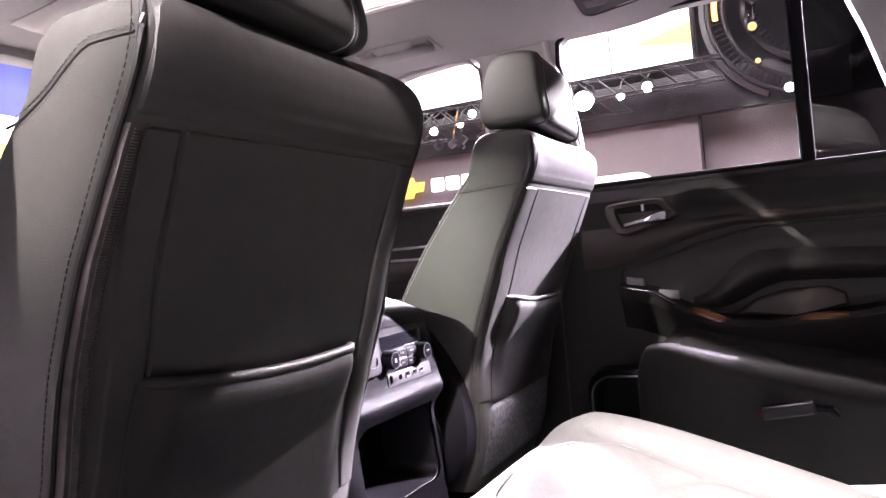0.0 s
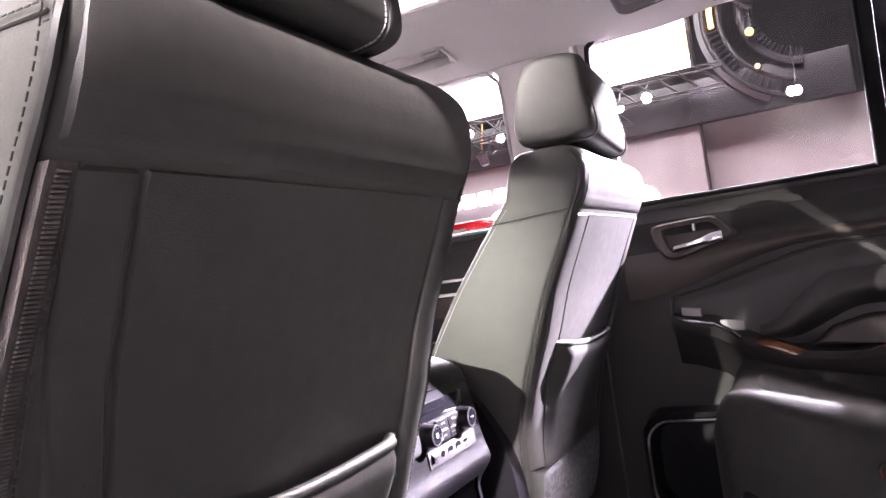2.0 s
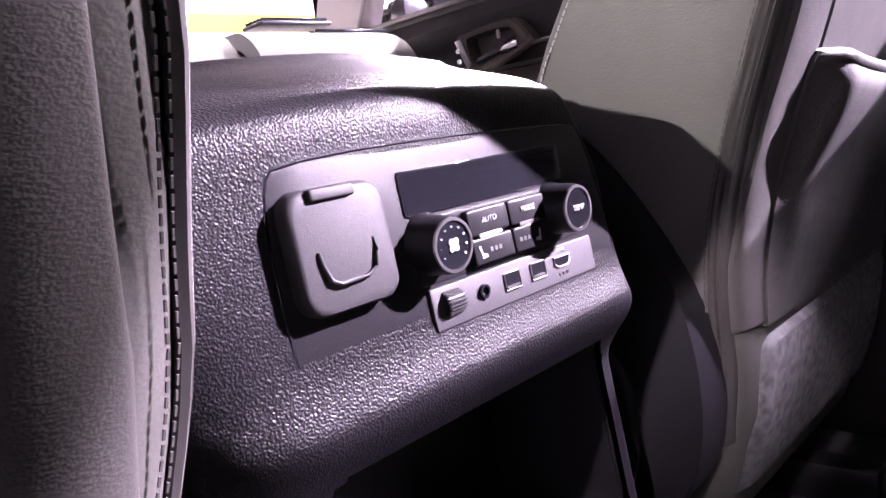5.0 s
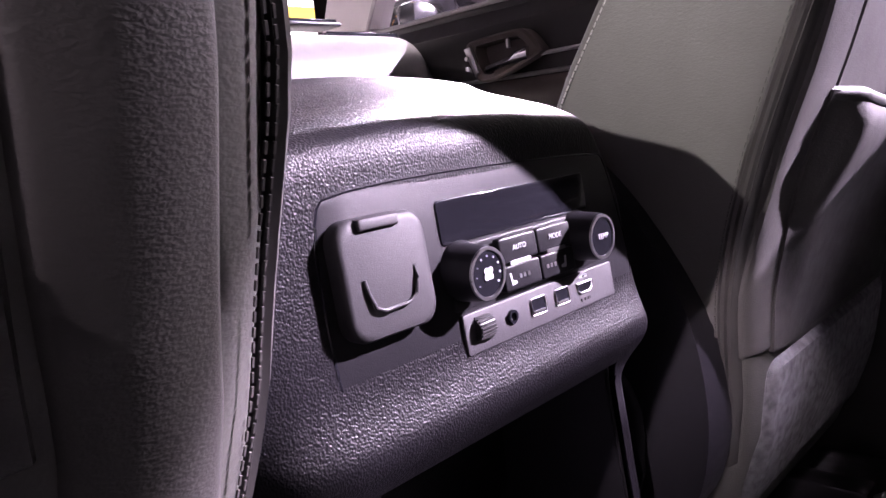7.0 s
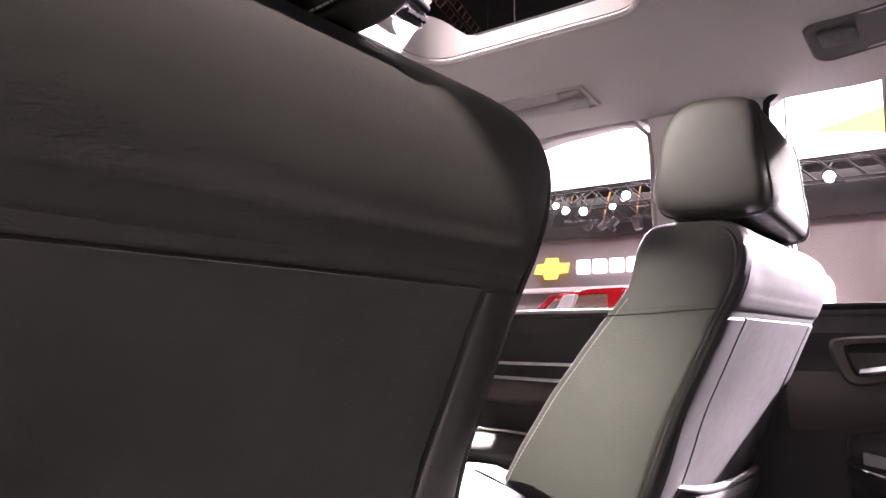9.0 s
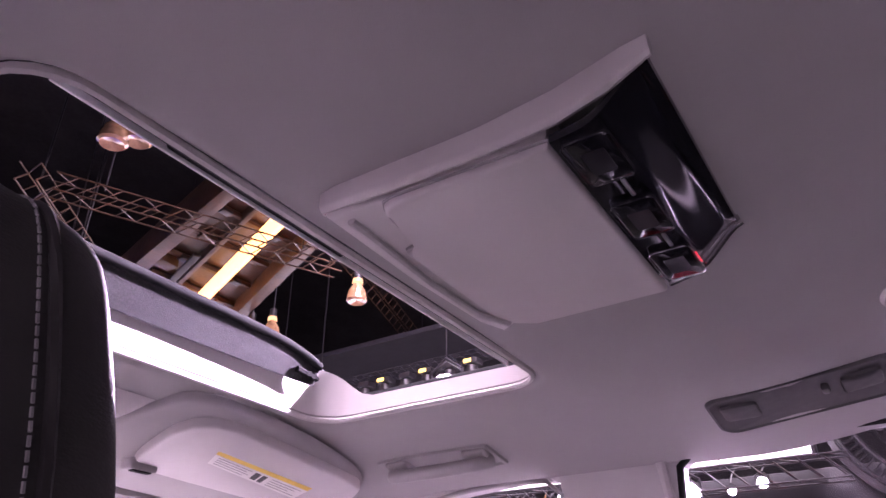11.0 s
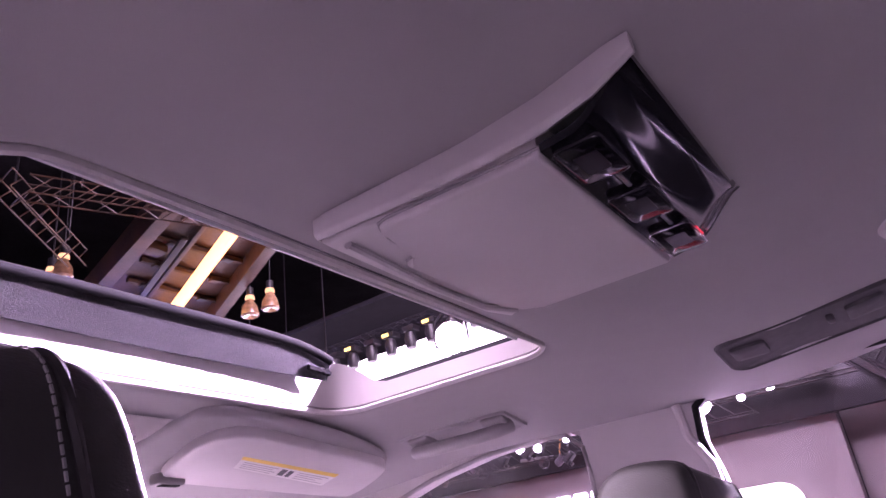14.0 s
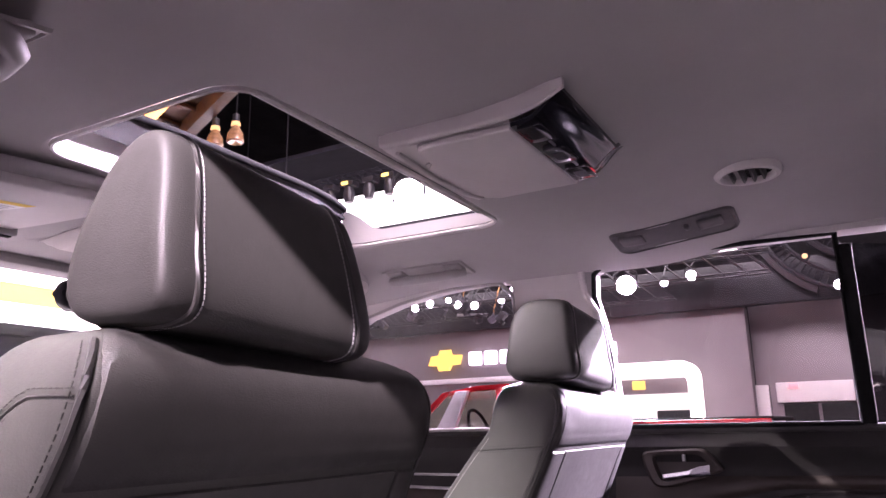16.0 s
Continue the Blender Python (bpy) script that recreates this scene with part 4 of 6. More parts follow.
def dashboard():
    dash = thing("dashboard", (0, 1.25, 0.22), "dark soft-touch dashboard with slatted defroster vents", "dashboard")
    def top(u, v):
        x = -0.79 + 1.58 * u
        q = v
        y = 0.90 + 0.75 * q + 0.05 * math.cos(2 * math.pi * u) * (1 - q)
        z = 0.800 + 0.115 * smooth(q, 0.0, 0.16) + 0.035 * smooth(q, 0.10, 0.5) + 0.012 * math.cos(math.pi * (2 * u - 1))
        return (x, y, z)
    part("top_pad", sheet(top, 40, 30, thick=(0, 0, -0.03)), LEATHER_FINE, dash)
    def face(u, v):
        x = -0.79 + 1.58 * u
        return (x, 0.95 - 0.05 * math.sin(math.pi * v), 0.42 + 0.38 * v)
    part("fascia", sheet(face, 30, 14, thick=(0, 0.03, 0)), SATIN_PLASTIC, dash)
    vent = part("defroster_vent", box((0.62, 1.14, 0.957), (0.16, 0.07, 0.008), 0.003), SATIN_PLASTIC, dash)
    for k in range(5):
        part("slat", box((0.62, 1.115 + 0.013 * k, 0.964), (0.15, 0.004, 0.008), 0.001), GLOSS_BLACK, vent)
    part("instrument_hood", prism([(1.02 + 0.16 * math.cos(math.pi * k / 14), 0.92 + 0.075 * math.sin(math.pi * k / 14)) for k in range(15)], "x", -0.62, -0.22, 0.02, 3), LEATHER_FINE, dash)
    def cheek(u, v):
        """The rolled right end of the pad, from its rear foot over the top to the screen."""
        x = 0.40 + 0.385 * u
        q = math.pi * 0.5 * min(1.0, v * 1.6)
        y = 0.985 - 0.085 * math.cos(q) + 0.35 * max(0.0, v - 0.625) / 0.375 + 0.03 * smooth(u, 0.75, 1.0)
        z = 0.800 + 0.112 * math.sin(q) + 0.02 * max(0.0, v - 0.625) - 0.05 * smooth(u, 0.86, 1.0) ** 2
        return (x, y, z)
    part("end_pad", sheet(cheek, 30, 30, thick=(0, 0.02, -0.02)), LEATHER_FINE, dash, "rolled padded end of the dashboard")
    for k in range(5):
        part("vent_slat", box((0.66, 1.00 + 0.018 * k, 0.918), (0.17, 0.006, 0.010), 0.002), GLOSS_BLACK, dash)
    part("lower_cheek", prism([(0.93, 0.62), (0.925, 0.80), (1.00, 0.80), (1.30, 0.80), (1.30, 0.60), (0.98, 0.55)], "x", 0.60, 0.79, 0.02, 3), SATIN_PLASTIC, dash)
    return dash


dashboard()


def windscreen():
    bm = bmesh.new()
    vs = [bm.verts.new(p) for p in ((-0.70, 1.02, 1.275), (0.70, 1.02, 1.275), (0.80, 1.66, 0.945), (-0.80, 1.66, 0.945))]
    f = bm.faces.new(vs)
    bmesh.ops.solidify(bm, geom=[f], thickness=0.005)
    ob = part("windscreen", bm, GLASS, shade=False)
    ob.visible_shadow = False
    tagged(ob, "clear windscreen over the dashboard", "windscreen", kind="structure")
    solid("windscreen_header", box((0, 0.985, 1.277), (1.36, 0.06, 0.024), 0.010), HEADLINER, "grey fabric header over the windscreen", "header", kind="structure")
    solid("cowl", box((0, 1.70, 0.80), (1.66, 0.10, 0.28), 0.02), CAR_PAINT, "dark painted cowl below the windscreen", "cowl", kind="structure")
    hood = sheet(lambda u, v: (-0.85 + 1.7 * u, 1.72 + 1.1 * v, 0.90 - 0.10 * v + 0.03 * math.sin(math.pi * u)), 20, 12, thick=(0, 0, -0.02))
    solid("hood", hood, CAR_PAINT, "dark painted engine hood of the vehicle", "hood", kind="structure")


windscreen()


def door_mirror():
    ob = thing("door_mirror", (1.05, 1.02, 0.93), "dark door mirror with a bright glass", "door mirror")
    out = round_rect(0.90, 0.955, 1.13, 1.125, 0.045, 6)
    part("housing", prism(out, "y", 1.00, 1.10, 0.03, 4), CAR_PAINT, ob)
    part("mirror_glass", prism(round_rect(0.912, 0.967, 1.118, 1.113, 0.04, 6), "y", 0.993, 0.998, 0.001), CHROME, ob, "mirror glass")
    part("arm", box((0.87, 1.05, 0.97), (0.10, 0.06, 0.05), 0.015), CAR_PAINT, ob)
    return ob


door_mirror()


def rear_view_mirror():
    ob = thing("rear_view_mirror", (-0.02, 0.92, 1.235), "black rear-view mirror on the windscreen", "mirror")
    part("housing", prism(round_rect(-0.035, 1.185, 0.19, 1.245, 0.026, 6), "y", 0.90, 0.93, 0.010, 3), SATIN_PLASTIC, ob)
    part("mirror_glass", prism(round_rect(-0.028, 1.191, 0.183, 1.239, 0.022, 6), "y", 0.8975, 0.8995), CHROME, ob, "mirror glass")
    part("stem", tube([(0.07, 0.93, 1.215), (0.07, 0.97, 1.235), (0.07, 1.03, 1.262)], 0.010, 8), SATIN_PLASTIC, ob)
    return ob


rear_view_mirror()


# ---------------------------------------------------------------- centre console
def console_y(z):
    return 0.196 + 0.10 * (z - 0.66)


def console():
    ob = thing("centre_console", (0.018, 0.45, 0.22), "black grained centre console with rear climate controls", "console")
    cx = 0.016
    # body: rings along the length, arched top, with the storage mouth cut into the rear face
    def section(y, w, top, low=0.22, k=40):
        ring = []
        for i in range(k):
            q = 2 * math.pi * i / k
            c, s = math.cos(q), math.sin(q)
            x = w * math.copysign(abs(c) ** 0.32, c)
            mid, half = (top + low) / 2, (top - low) / 2
            z = mid + half * math.copysign(abs(s) ** 0.30, s)
            arch = 0.010 * (1 - (x / w) ** 2) * smooth(z, mid, top)
            narrow = 1 - 0.14 * smooth(z, 0.60, 0.75)
            ring.append((cx + x * narrow, y, z + arch))
        return ring
    body = [section(0.30, 0.155, 0.722), section(0.45, 0.150, 0.728), section(0.70, 0.145, 0.720), section(0.92, 0.140, 0.70)]
    part("tunnel_body", rings(body), GRAIN_PLASTIC, ob)
    # rear end face built as a sheet with an opening
    mouth = (-0.086, 0.140, 0.435, 0.566)
    def half_width(z):
        return 0.152 - 0.004 * smooth(z, 0.60, 0.66) - 0.030 * smooth(z, 0.66, 0.745)
    def face(u, v):
        z = 0.22 + 0.530 * v
        s = 2 * u - 1
        w = half_width(z) + (0.030 if s < 0 else 0.0)
        roll = 0.085 * smooth(abs(s), 0.86, 1.0) ** 1.6
        lip = -0.006 * math.exp(-((z - 0.584) / 0.020) ** 2)
        over = 0.085 * smooth(z, 0.704, 0.752) ** 2.0 + 0.022 * smooth(0.592 - z, 0.0, 0.05)
        return (cx + w * s, console_y(z) - 0.0048 + roll + lip + over, z + 0.010 * (1 - s * s) * smooth(z, 0.68, 0.74))
    def gap(u, v):
        x, z = face(u, v)[0], 0.22 + 0.530 * v
        if not (mouth[0] < x < mouth[1] and mouth[2] < z < mouth[3]):
            return False
        r = 0.022
        dx = max(mouth[0] + r - x, x - (mouth[1] - r), 0)
        dz = max(mouth[2] + r - z, z - (mouth[3] - r), 0)
        return math.hypot(dx, dz) < r
    part("rear_shell", sheet(face, 120, 160, skip=gap), GRAIN_PLASTIC, ob, "pebble-grained black plastic")
    ring = round_rect(mouth[0], mouth[2], mouth[1], mouth[3], 0.024, 8)
    cy, cz = (mouth[0] + mouth[1]) / 2, (mouth[2] + mouth[3]) / 2
    def bend(x, z, depth):
        return (x, console_y(z) + depth + 0.022 * smooth(0.592 - z, 0.0, 0.05), z)
    rows = [[bend(cy + (x - cy) * k, cz + (z - cz) * k, d) for x, z in ring] for k, d in ((1.03, 0.002), (1.0, 0.000), (0.985, 0.006), (0.95, 0.10), (0.92, 0.16))]
    bin_bm = rings(rows, cap=False)
    bin_bm.faces.ensure_lookup_table()
    back = [bin_bm.verts.new(p) for p in rows[-1]]
    bin_bm.faces.new(back)
    store = part("storage_bin", bin_bm, SATIN_PLASTIC, ob, "dark open storage bin")
    part("bin_edge", tube([bend(x, z, 0.001) for x, z in ring], 0.0014, 6, closed=True), SATIN_PLASTIC, store)
    # upholstered lid
    def lid(u, v):
        x = cx - 0.128 + 0.256 * u
        y = 0.292 + 0.38 * v
        s = 2 * u - 1
        z = 0.742 + 0.010 * (1 - s ** 4) - 0.016 * (1 - smooth(v, 0.0, 0.08)) + 0.010 * math.sin(math.pi * v)
        return (x, y, z - 0.012 * smooth(abs(s), 0.90, 1.0))
    part("lid", sheet(lid, 30, 30, thick=(0, 0, -0.016)), LEATHER_FINE, ob, "padded leather lid")
    # flat control panel, inset
    def on(x, z, out=0.0):
        """A place on the panel's face; out: towards the rear passengers."""
        return Vector((x, console_y(z) - 0.0035 - out, z))
    def plate(outline, low, high, bev=0.0):
        xs, zs = [p[0] for p in outline], [p[1] for p in outline]
        mx, mz = (min(xs) + max(xs)) / 2, (min(zs) + max(zs)) / 2
        hx, hz = (max(xs) - min(xs)) / 2, (max(zs) - min(zs)) / 2
        rows = []
        for inset, d in ((0, low), (0, high - bev), (bev * 0.12, high - bev * 0.5), (bev * 0.4, high - bev * 0.15), (bev, high)) if bev else ((0, low), (0, high)):
            rows.append([on(mx + (x - mx) * (1 - inset / hx), mz + (z - mz) * (1 - inset / hz), d) for x, z in outline])
        return rings(rows)
    corners = ((-0.0935, 0.6055), (0.1455, 0.602), (0.146, 0.640), (0.134, 0.7005), (-0.0915, 0.7035))
    outline = []
    for k, (a, b) in enumerate(corners):
        for c, d in (corners[k - 1], corners[(k + 1) % 5]):
            f = min(0.3, (0.012 if k == 4 else 0.007) / math.hypot(c - a, d - b))
            outline.append((a + (c - a) * f, b + (d - b) * f))
    outline = rounded(outline, 2)
    panel = part("control_panel", plate(outline, -0.004, 0.0015, 0.0008), SATIN_PLASTIC, ob, "satin black control panel")
    part("panel_gap", tube([on(x, z, 0.0004) for x, z in outline], 0.0013, 6, closed=True), GLOSS_BLACK, ob)
    cap = part("outlet_cover", plate(round_rect(-0.0875, 0.637, -0.0355, 0.6895, 0.010, 8), 0.001, 0.010, 0.0035), MATTE_CAP, panel, "matte black power outlet cover")
    part("hinge", plate(round_rect(-0.0755, 0.6845, -0.0525, 0.6895, 0.001, 2), 0.008, 0.0120, 0.001), MATTE_CAP, cap)
    part("finger_ridge", tube([on(-0.0765, 0.664, 0.0102), on(-0.0758, 0.658, 0.0108), on(-0.0735, 0.6515, 0.0114), on(-0.069, 0.6495, 0.0116), on(-0.055, 0.6500, 0.0116), on(-0.049, 0.6525, 0.0114), on(-0.0470, 0.659, 0.0108), on(-0.0465, 0.665, 0.0102)], 0.0009, 8), MATTE_CAP, cap)
    part("display", plate(round_rect(-0.0195, 0.6675, 0.108, 0.6895, 0.002, 3), 0.001, 0.0022, 0.0006), GLOSS_BLACK, panel, "glossy dark display")
    part("lower_plate", plate(round_rect(-0.0185, 0.6345, 0.112, 0.6660, 0.002, 3), 0.0012, 0.0020, 0.0005), SATIN_PLASTIC, panel)
    strip = part("socket_strip", plate(round_rect(-0.0155, 0.6120, 0.1215, 0.6325, 0.001, 2), 0.001, 0.0030, 0.0006), HANDLE_DARK, panel, "grey socket strip")
    # knobs
    for x, name in ((-0.0080, "fan_knob"), (0.0945, "temperature_knob")):
        c = on(x, 0.653, -0.004)
        knob = part(name, turned([(0.0, 0.001), (0.0162, 0.001), (0.0162, -0.004), (0.0146, -0.0065), (0.0138, -0.0190), (0.0132, -0.0215), (0.0, -0.0215)], 36, c, "y"), SATIN_PLASTIC, panel)
        part("knob_ring", turned([(0.0118, -0.0212), (0.0131, -0.0214), (0.0129, -0.0226), (0.0114, -0.0226), (0.0112, -0.0212)], 36, c, "y"), SATIN_METAL, knob, "satin metal ring")
        part("knob_face", turned([(0.0, -0.0211), (0.0114, -0.0211), (0.0111, -0.0219), (0.0, -0.0221)], 36, c, "y"), GLOSS_BLACK, knob)
        if name == "fan_knob":
            blades = []
            for k in range(4):
                q = radians(45 + 90 * k)
                blades.append(turned([(0.0008, -0.0222), (0.0017, -0.0222), (0.0017, -0.0226), (0.0008, -0.0226)], 10, c + Vector((0.0021 * math.cos(q), 0, 0.0021 * math.sin(q))), "y"))
            part("fan_mark", merge(*blades), WHITE_PRINT, knob)
            dots = []
            for k in range(9):
                q = radians(215 - 250 * k / 8)
                dots.append(turned([(0.0, -0.0221), (0.0003 + 0.00005 * k, -0.0221), (0.0003 + 0.00005 * k, -0.0225), (0.0, -0.0225)], 8, c + Vector((0.0086 * math.cos(q), 0, 0.0086 * math.sin(q))), "y"))
            part("scale_marks", merge(*dots), WHITE_PRINT, knob)
        else:
            lettering("TEMP", c + Vector((0, -0.0227, -0.0012)), 0.0044, knob)
    # four keys
    keys = (("auto_key", 0.0175, 0.0490, 0.6512, 0.6645), ("mode_key", 0.0500, 0.0815, 0.6512, 0.6645), ("seat_heat_key", 0.0175, 0.0490, 0.6365, 0.6498), ("seat_heat_key", 0.0500, 0.0815, 0.6365, 0.6498))
    for n, (name, x0, x1, z0, z1) in enumerate(keys):
        key = part(name, plate(round_rect(x0, z0, x1, z1, 0.0015, 3), 0.001, 0.0058, 0.001), SATIN_PLASTIC, panel)
        if n < 2:
            lettering(("AUTO", "MODE")[n], on((x0 + x1) / 2, z0 + 0.006, 0.0061), 0.0042, key)
            part("key_light", plate(round_rect(x0 + 0.006, z0 - 0.0012, x1 - 0.008, z0 + 0.0008, 0.0005, 2), 0.004, 0.0064), WHITE_PRINT if n == 0 else SATIN_METAL, key)
        else:
            lamps = [plate(round_rect(x0 + a, z0 + 0.0055, x0 + a + 0.0022, z0 + 0.0077, 0.0004, 2), 0.005, 0.0061) for a in ((0.012, 0.0155, 0.019) if n == 2 else (0.004, 0.0075, 0.011))]
            part("key_marks", merge(*lamps), SATIN_METAL, key)
            sx = x0 + (0.004 if n == 2 else 0.018)
            f = 1 if n == 2 else -1
            m = 0.0 if n == 2 else 0.005
            icon = [(sx + m + f * a, z0 + b) for a, b in ((0.0, 0.0095), (0.0015, 0.0095), (0.002, 0.0055), (0.005, 0.005), (0.0055, 0.0035), (0.001, 0.003))]
            part("seat_icon", plate(icon if f > 0 else icon[::-1], 0.005, 0.0061), WHITE_PRINT, key)
    # sockets
    wheel = part("dimmer_wheel", turned([(0.0, -0.006), (0.0062, -0.006), (0.0066, -0.004), (0.0066, 0.004), (0.0062, 0.006), (0.0, 0.006)], 26, on(-0.0020, 0.6232, 0.0005), "x"), SATIN_PLASTIC, strip)
    ridges = merge(*[box(on(-0.0020, 0.6232, 0.0005) + Vector((0, 0.0066 * math.sin(radians(a)) * -1, 0.0066 * math.cos(radians(a)))), (0.011, 0.0008, 0.0008)) for a in range(20, 170, 15)])
    part("wheel_ribs", ridges, MATTE_CAP, wheel)
    part("audio_jack", turned([(0.0022, -0.0028), (0.0038, -0.0028), (0.0036, -0.0046), (0.0024, -0.0046), (0.0022, -0.002)], 18, on(0.0210, 0.6232, 0.0), "y"), GLOSS_BLACK, strip)
    for x in (0.0442, 0.0668):
        port = part("usb_port", plate(round_rect(x - 0.0062, 0.6192, x + 0.0062, 0.6277, 0.0008, 2), 0.0026, 0.0034), GLOSS_BLACK, strip)
        part("tongue", plate(round_rect(x - 0.0052, 0.6199, x + 0.0052, 0.6213, 0.0004, 2), 0.003, 0.0038), SATIN_METAL, port)
        part("shell", tube([on(a, b, 0.0034) for a, b in round_rect(x - 0.0064, 0.6189, x + 0.0064, 0.6279, 0.0008, 2)], 0.0005, 6, closed=True), SATIN_METAL, port)
    hdmi = [(0.0820, 0.6264), (0.0825, 0.6226), (0.0852, 0.6208), (0.0940, 0.6208), (0.0967, 0.6226), (0.0972, 0.6264)]
    part("hdmi_port", plate(hdmi, 0.0026, 0.0034), GLOSS_BLACK, strip)
    part("hdmi_shell", tube([on(a, b, 0.0034) for a, b in hdmi], 0.0006, 6, closed=True), SATIN_METAL, strip)
    lettering("HDMI", on(0.0896, 0.6290, 0.0034), 0.0030, strip)
    bars = [plate(round_rect(0.0850 + 0.0035 * k, 0.6158, 0.0875 + 0.0035 * k, 0.6176, 0.0002, 1), 0.003, 0.0034) for k in range(3)]
    part("small_print", merge(*bars), MATTE_CAP, strip)
    return ob




def lettering(text, place, size, parent):
    """Raised printed letters that face the rear seats."""
    data = bpy.data.curves.new("letters", "FONT")
    data.body, data.size, data.align_x, data.extrude = text, size, "CENTER", 0.0001
    data.resolution_u = 2
    holder = bpy.data.objects.new("letters", data)
    scene.collection.objects.link(holder)
    bpy.context.view_layer.update()
    mesh = bpy.data.meshes.new_from_object(holder.evaluated_get(bpy.context.evaluated_depsgraph_get()))
    bpy.data.objects.remove(holder)
    bm = bmesh.new()
    bm.from_mesh(mesh)
    bpy.data.meshes.remove(mesh)
    bm.transform(Matrix.Translation(place) @ Matrix.Rotation(radians(90), 4, "X"))
    return part("lettering", bm, WHITE_PRINT, parent, shade=False)


console()


# ---------------------------------------------------------------- second row
def rear_cushion(cx, name_label, high, fall, near, round_over, crown):
    """near: the cushion's front end."""
    ob = thing("second_row_seat", (cx, -0.40, 0.22), name_label, "seat", "second-row seats")
    p = lambda s, e: math.copysign(abs(s) ** e, s)
    w, d = 0.235, 0.27
    my = near - d
    def top_z(x, y):
        side = smooth(abs(x - cx), 0.10, 0.19) * (1 - smooth(abs(x - cx), 0.20, 0.245))
        groove = 0.006 * math.exp(-((abs(x - cx) - 0.135) / 0.010) ** 2) * smooth(near - 0.07 - y, 0.0, 0.03)
        return high - fall * max(0.0, near - 0.08 - y) - 0.05 * smooth(y - near, -0.06, 0.0) ** 2 + 0.020 * side - groove - 0.012 * math.exp(-((x - cx) / 0.11) ** 2) * smooth(near - y, 0.06, 0.20)
    def body(u, v):
        a, b = 2 * math.pi * u, math.pi * (v - 0.5)
        ca, sa, cb, sb = math.cos(a), math.sin(a), math.cos(b), math.sin(b)
        x = cx + w * p(cb, round_over) * p(ca, 0.55)
        y = my + d * p(cb, round_over) * p(sa, 0.55)
        z = top_z(x, y) - 0.085 + 0.085 * p(sb, crown)
        return (x, y, z)
    cushion = part("cushion", sheet(body, 96, 60), SEAT_LEATHER, ob, "black leather cushion")
    def insert(u, v):
        x = cx - 0.125 + 0.25 * u
        y = near - 0.065 - 0.055 * abs(2 * u - 1) ** 3 - 0.40 * v
        rim = smooth(min(u, 1 - u) * 0.27, -0.002, 0.02) * smooth(min(v, 1) * 0.4, -0.002, 0.02)
        pleat = 0.004 * math.exp(-((v - 0.22) / 0.02) ** 2) + 0.004 * math.exp(-((v - 0.50) / 0.02) ** 2)
        return (x, y, top_z(x, y) - 0.006 + 0.010 * rim - pleat)
    part("insert", sheet(insert, 36, 60), SEAT_LEATHER, cushion, "pleated leather insert")
    loop = [insert(0.0, 1 - k / 12) for k in range(13)] + [insert(k / 12, 0.0) for k in range(1, 13)] + [insert(1.0, k / 12) for k in range(1, 13)]
    part("seam", tube([(x, y, z + 0.002) for x, y, z in loop], 0.0013, 6), PIPING, cushion)
    for side in (-1, 1):
        edge = []
        for k in range(25):
            y = near - 0.12 - 0.36 * k / 24
            q = math.acos(min(1.0, (abs(y - my) / d) ** (1 / 0.55)))
            x = cx + side * (w * math.sin(q) ** 0.55 - 0.004)
            edge.append((x, y, top_z(x, y) - 0.075))
        part("edge_piping", tube(edge, 0.004, 8), SEAT_LEATHER, cushion)
    part("base", box((cx, my, 0.36), (0.42, 0.46, 0.24), 0.03, segments=3), SATIN_PLASTIC, ob)
    return ob


rear_cushion(-0.425, "black leather second-row seat cushion lit white by a spotlight", 0.632, 0.33, -0.115, 0.40, 0.55)
rear_cushion(0.568, "dark second-row seat cushion in shade beside the door", 0.598, 0.24, -0.075, 0.14, 0.16)


def seat_buckle(place, turn, mat, label):
    """A buckle that lies on its side; its stalk goes back and down."""
    ob = thing("seat_belt_buckle", (place[0], place[1], place[2] - 0.12), label, "seat belt buckle", "seat belt buckles")
    spin = Matrix.Rotation(radians(turn), 4, "Z") @ Matrix.Rotation(radians(-8), 4, "X")
    part("housing", box(place, (0.028, 0.080, 0.020), 0.005, spin, 3), mat, ob)
    part("release_button", box(Vector(place) + spin @ Vector((0, 0.0395, 0)), (0.018, 0.005, 0.010), 0.002, spin), BUCKLE_RED, ob, "red release button")
    tail = Vector(place) + spin @ Vector((0, -0.038, 0))
    part("stalk", tube([tail, tail + spin @ Vector((0, -0.02, -0.006)), tail + Vector((0.045 if place[0] > 0 else -0.045, -0.045, -0.040))], 0.008, 8), SATIN_PLASTIC, ob)
    return ob


BUCKLE_RED = material("red_button_plastic", (0.55, 0.03, 0.02), 0.4, spread=0.08, scale=30)
seat_buckle((-0.158, -0.415, 0.533), -12, LABEL_WHITE, "pale seat belt buckle with a red button beside the cushion")
seat_buckle((0.322, -0.345, 0.512), 0, HANDLE_DARK, "grey seat belt buckle with a red button beside the dark cushion")


solid("floor_mat", box((0.42, 0.02, 0.226), (0.46, 0.34, 0.012), 0.004), CARPET, "grey carpet floor mat beside the rear door", "floor mat")


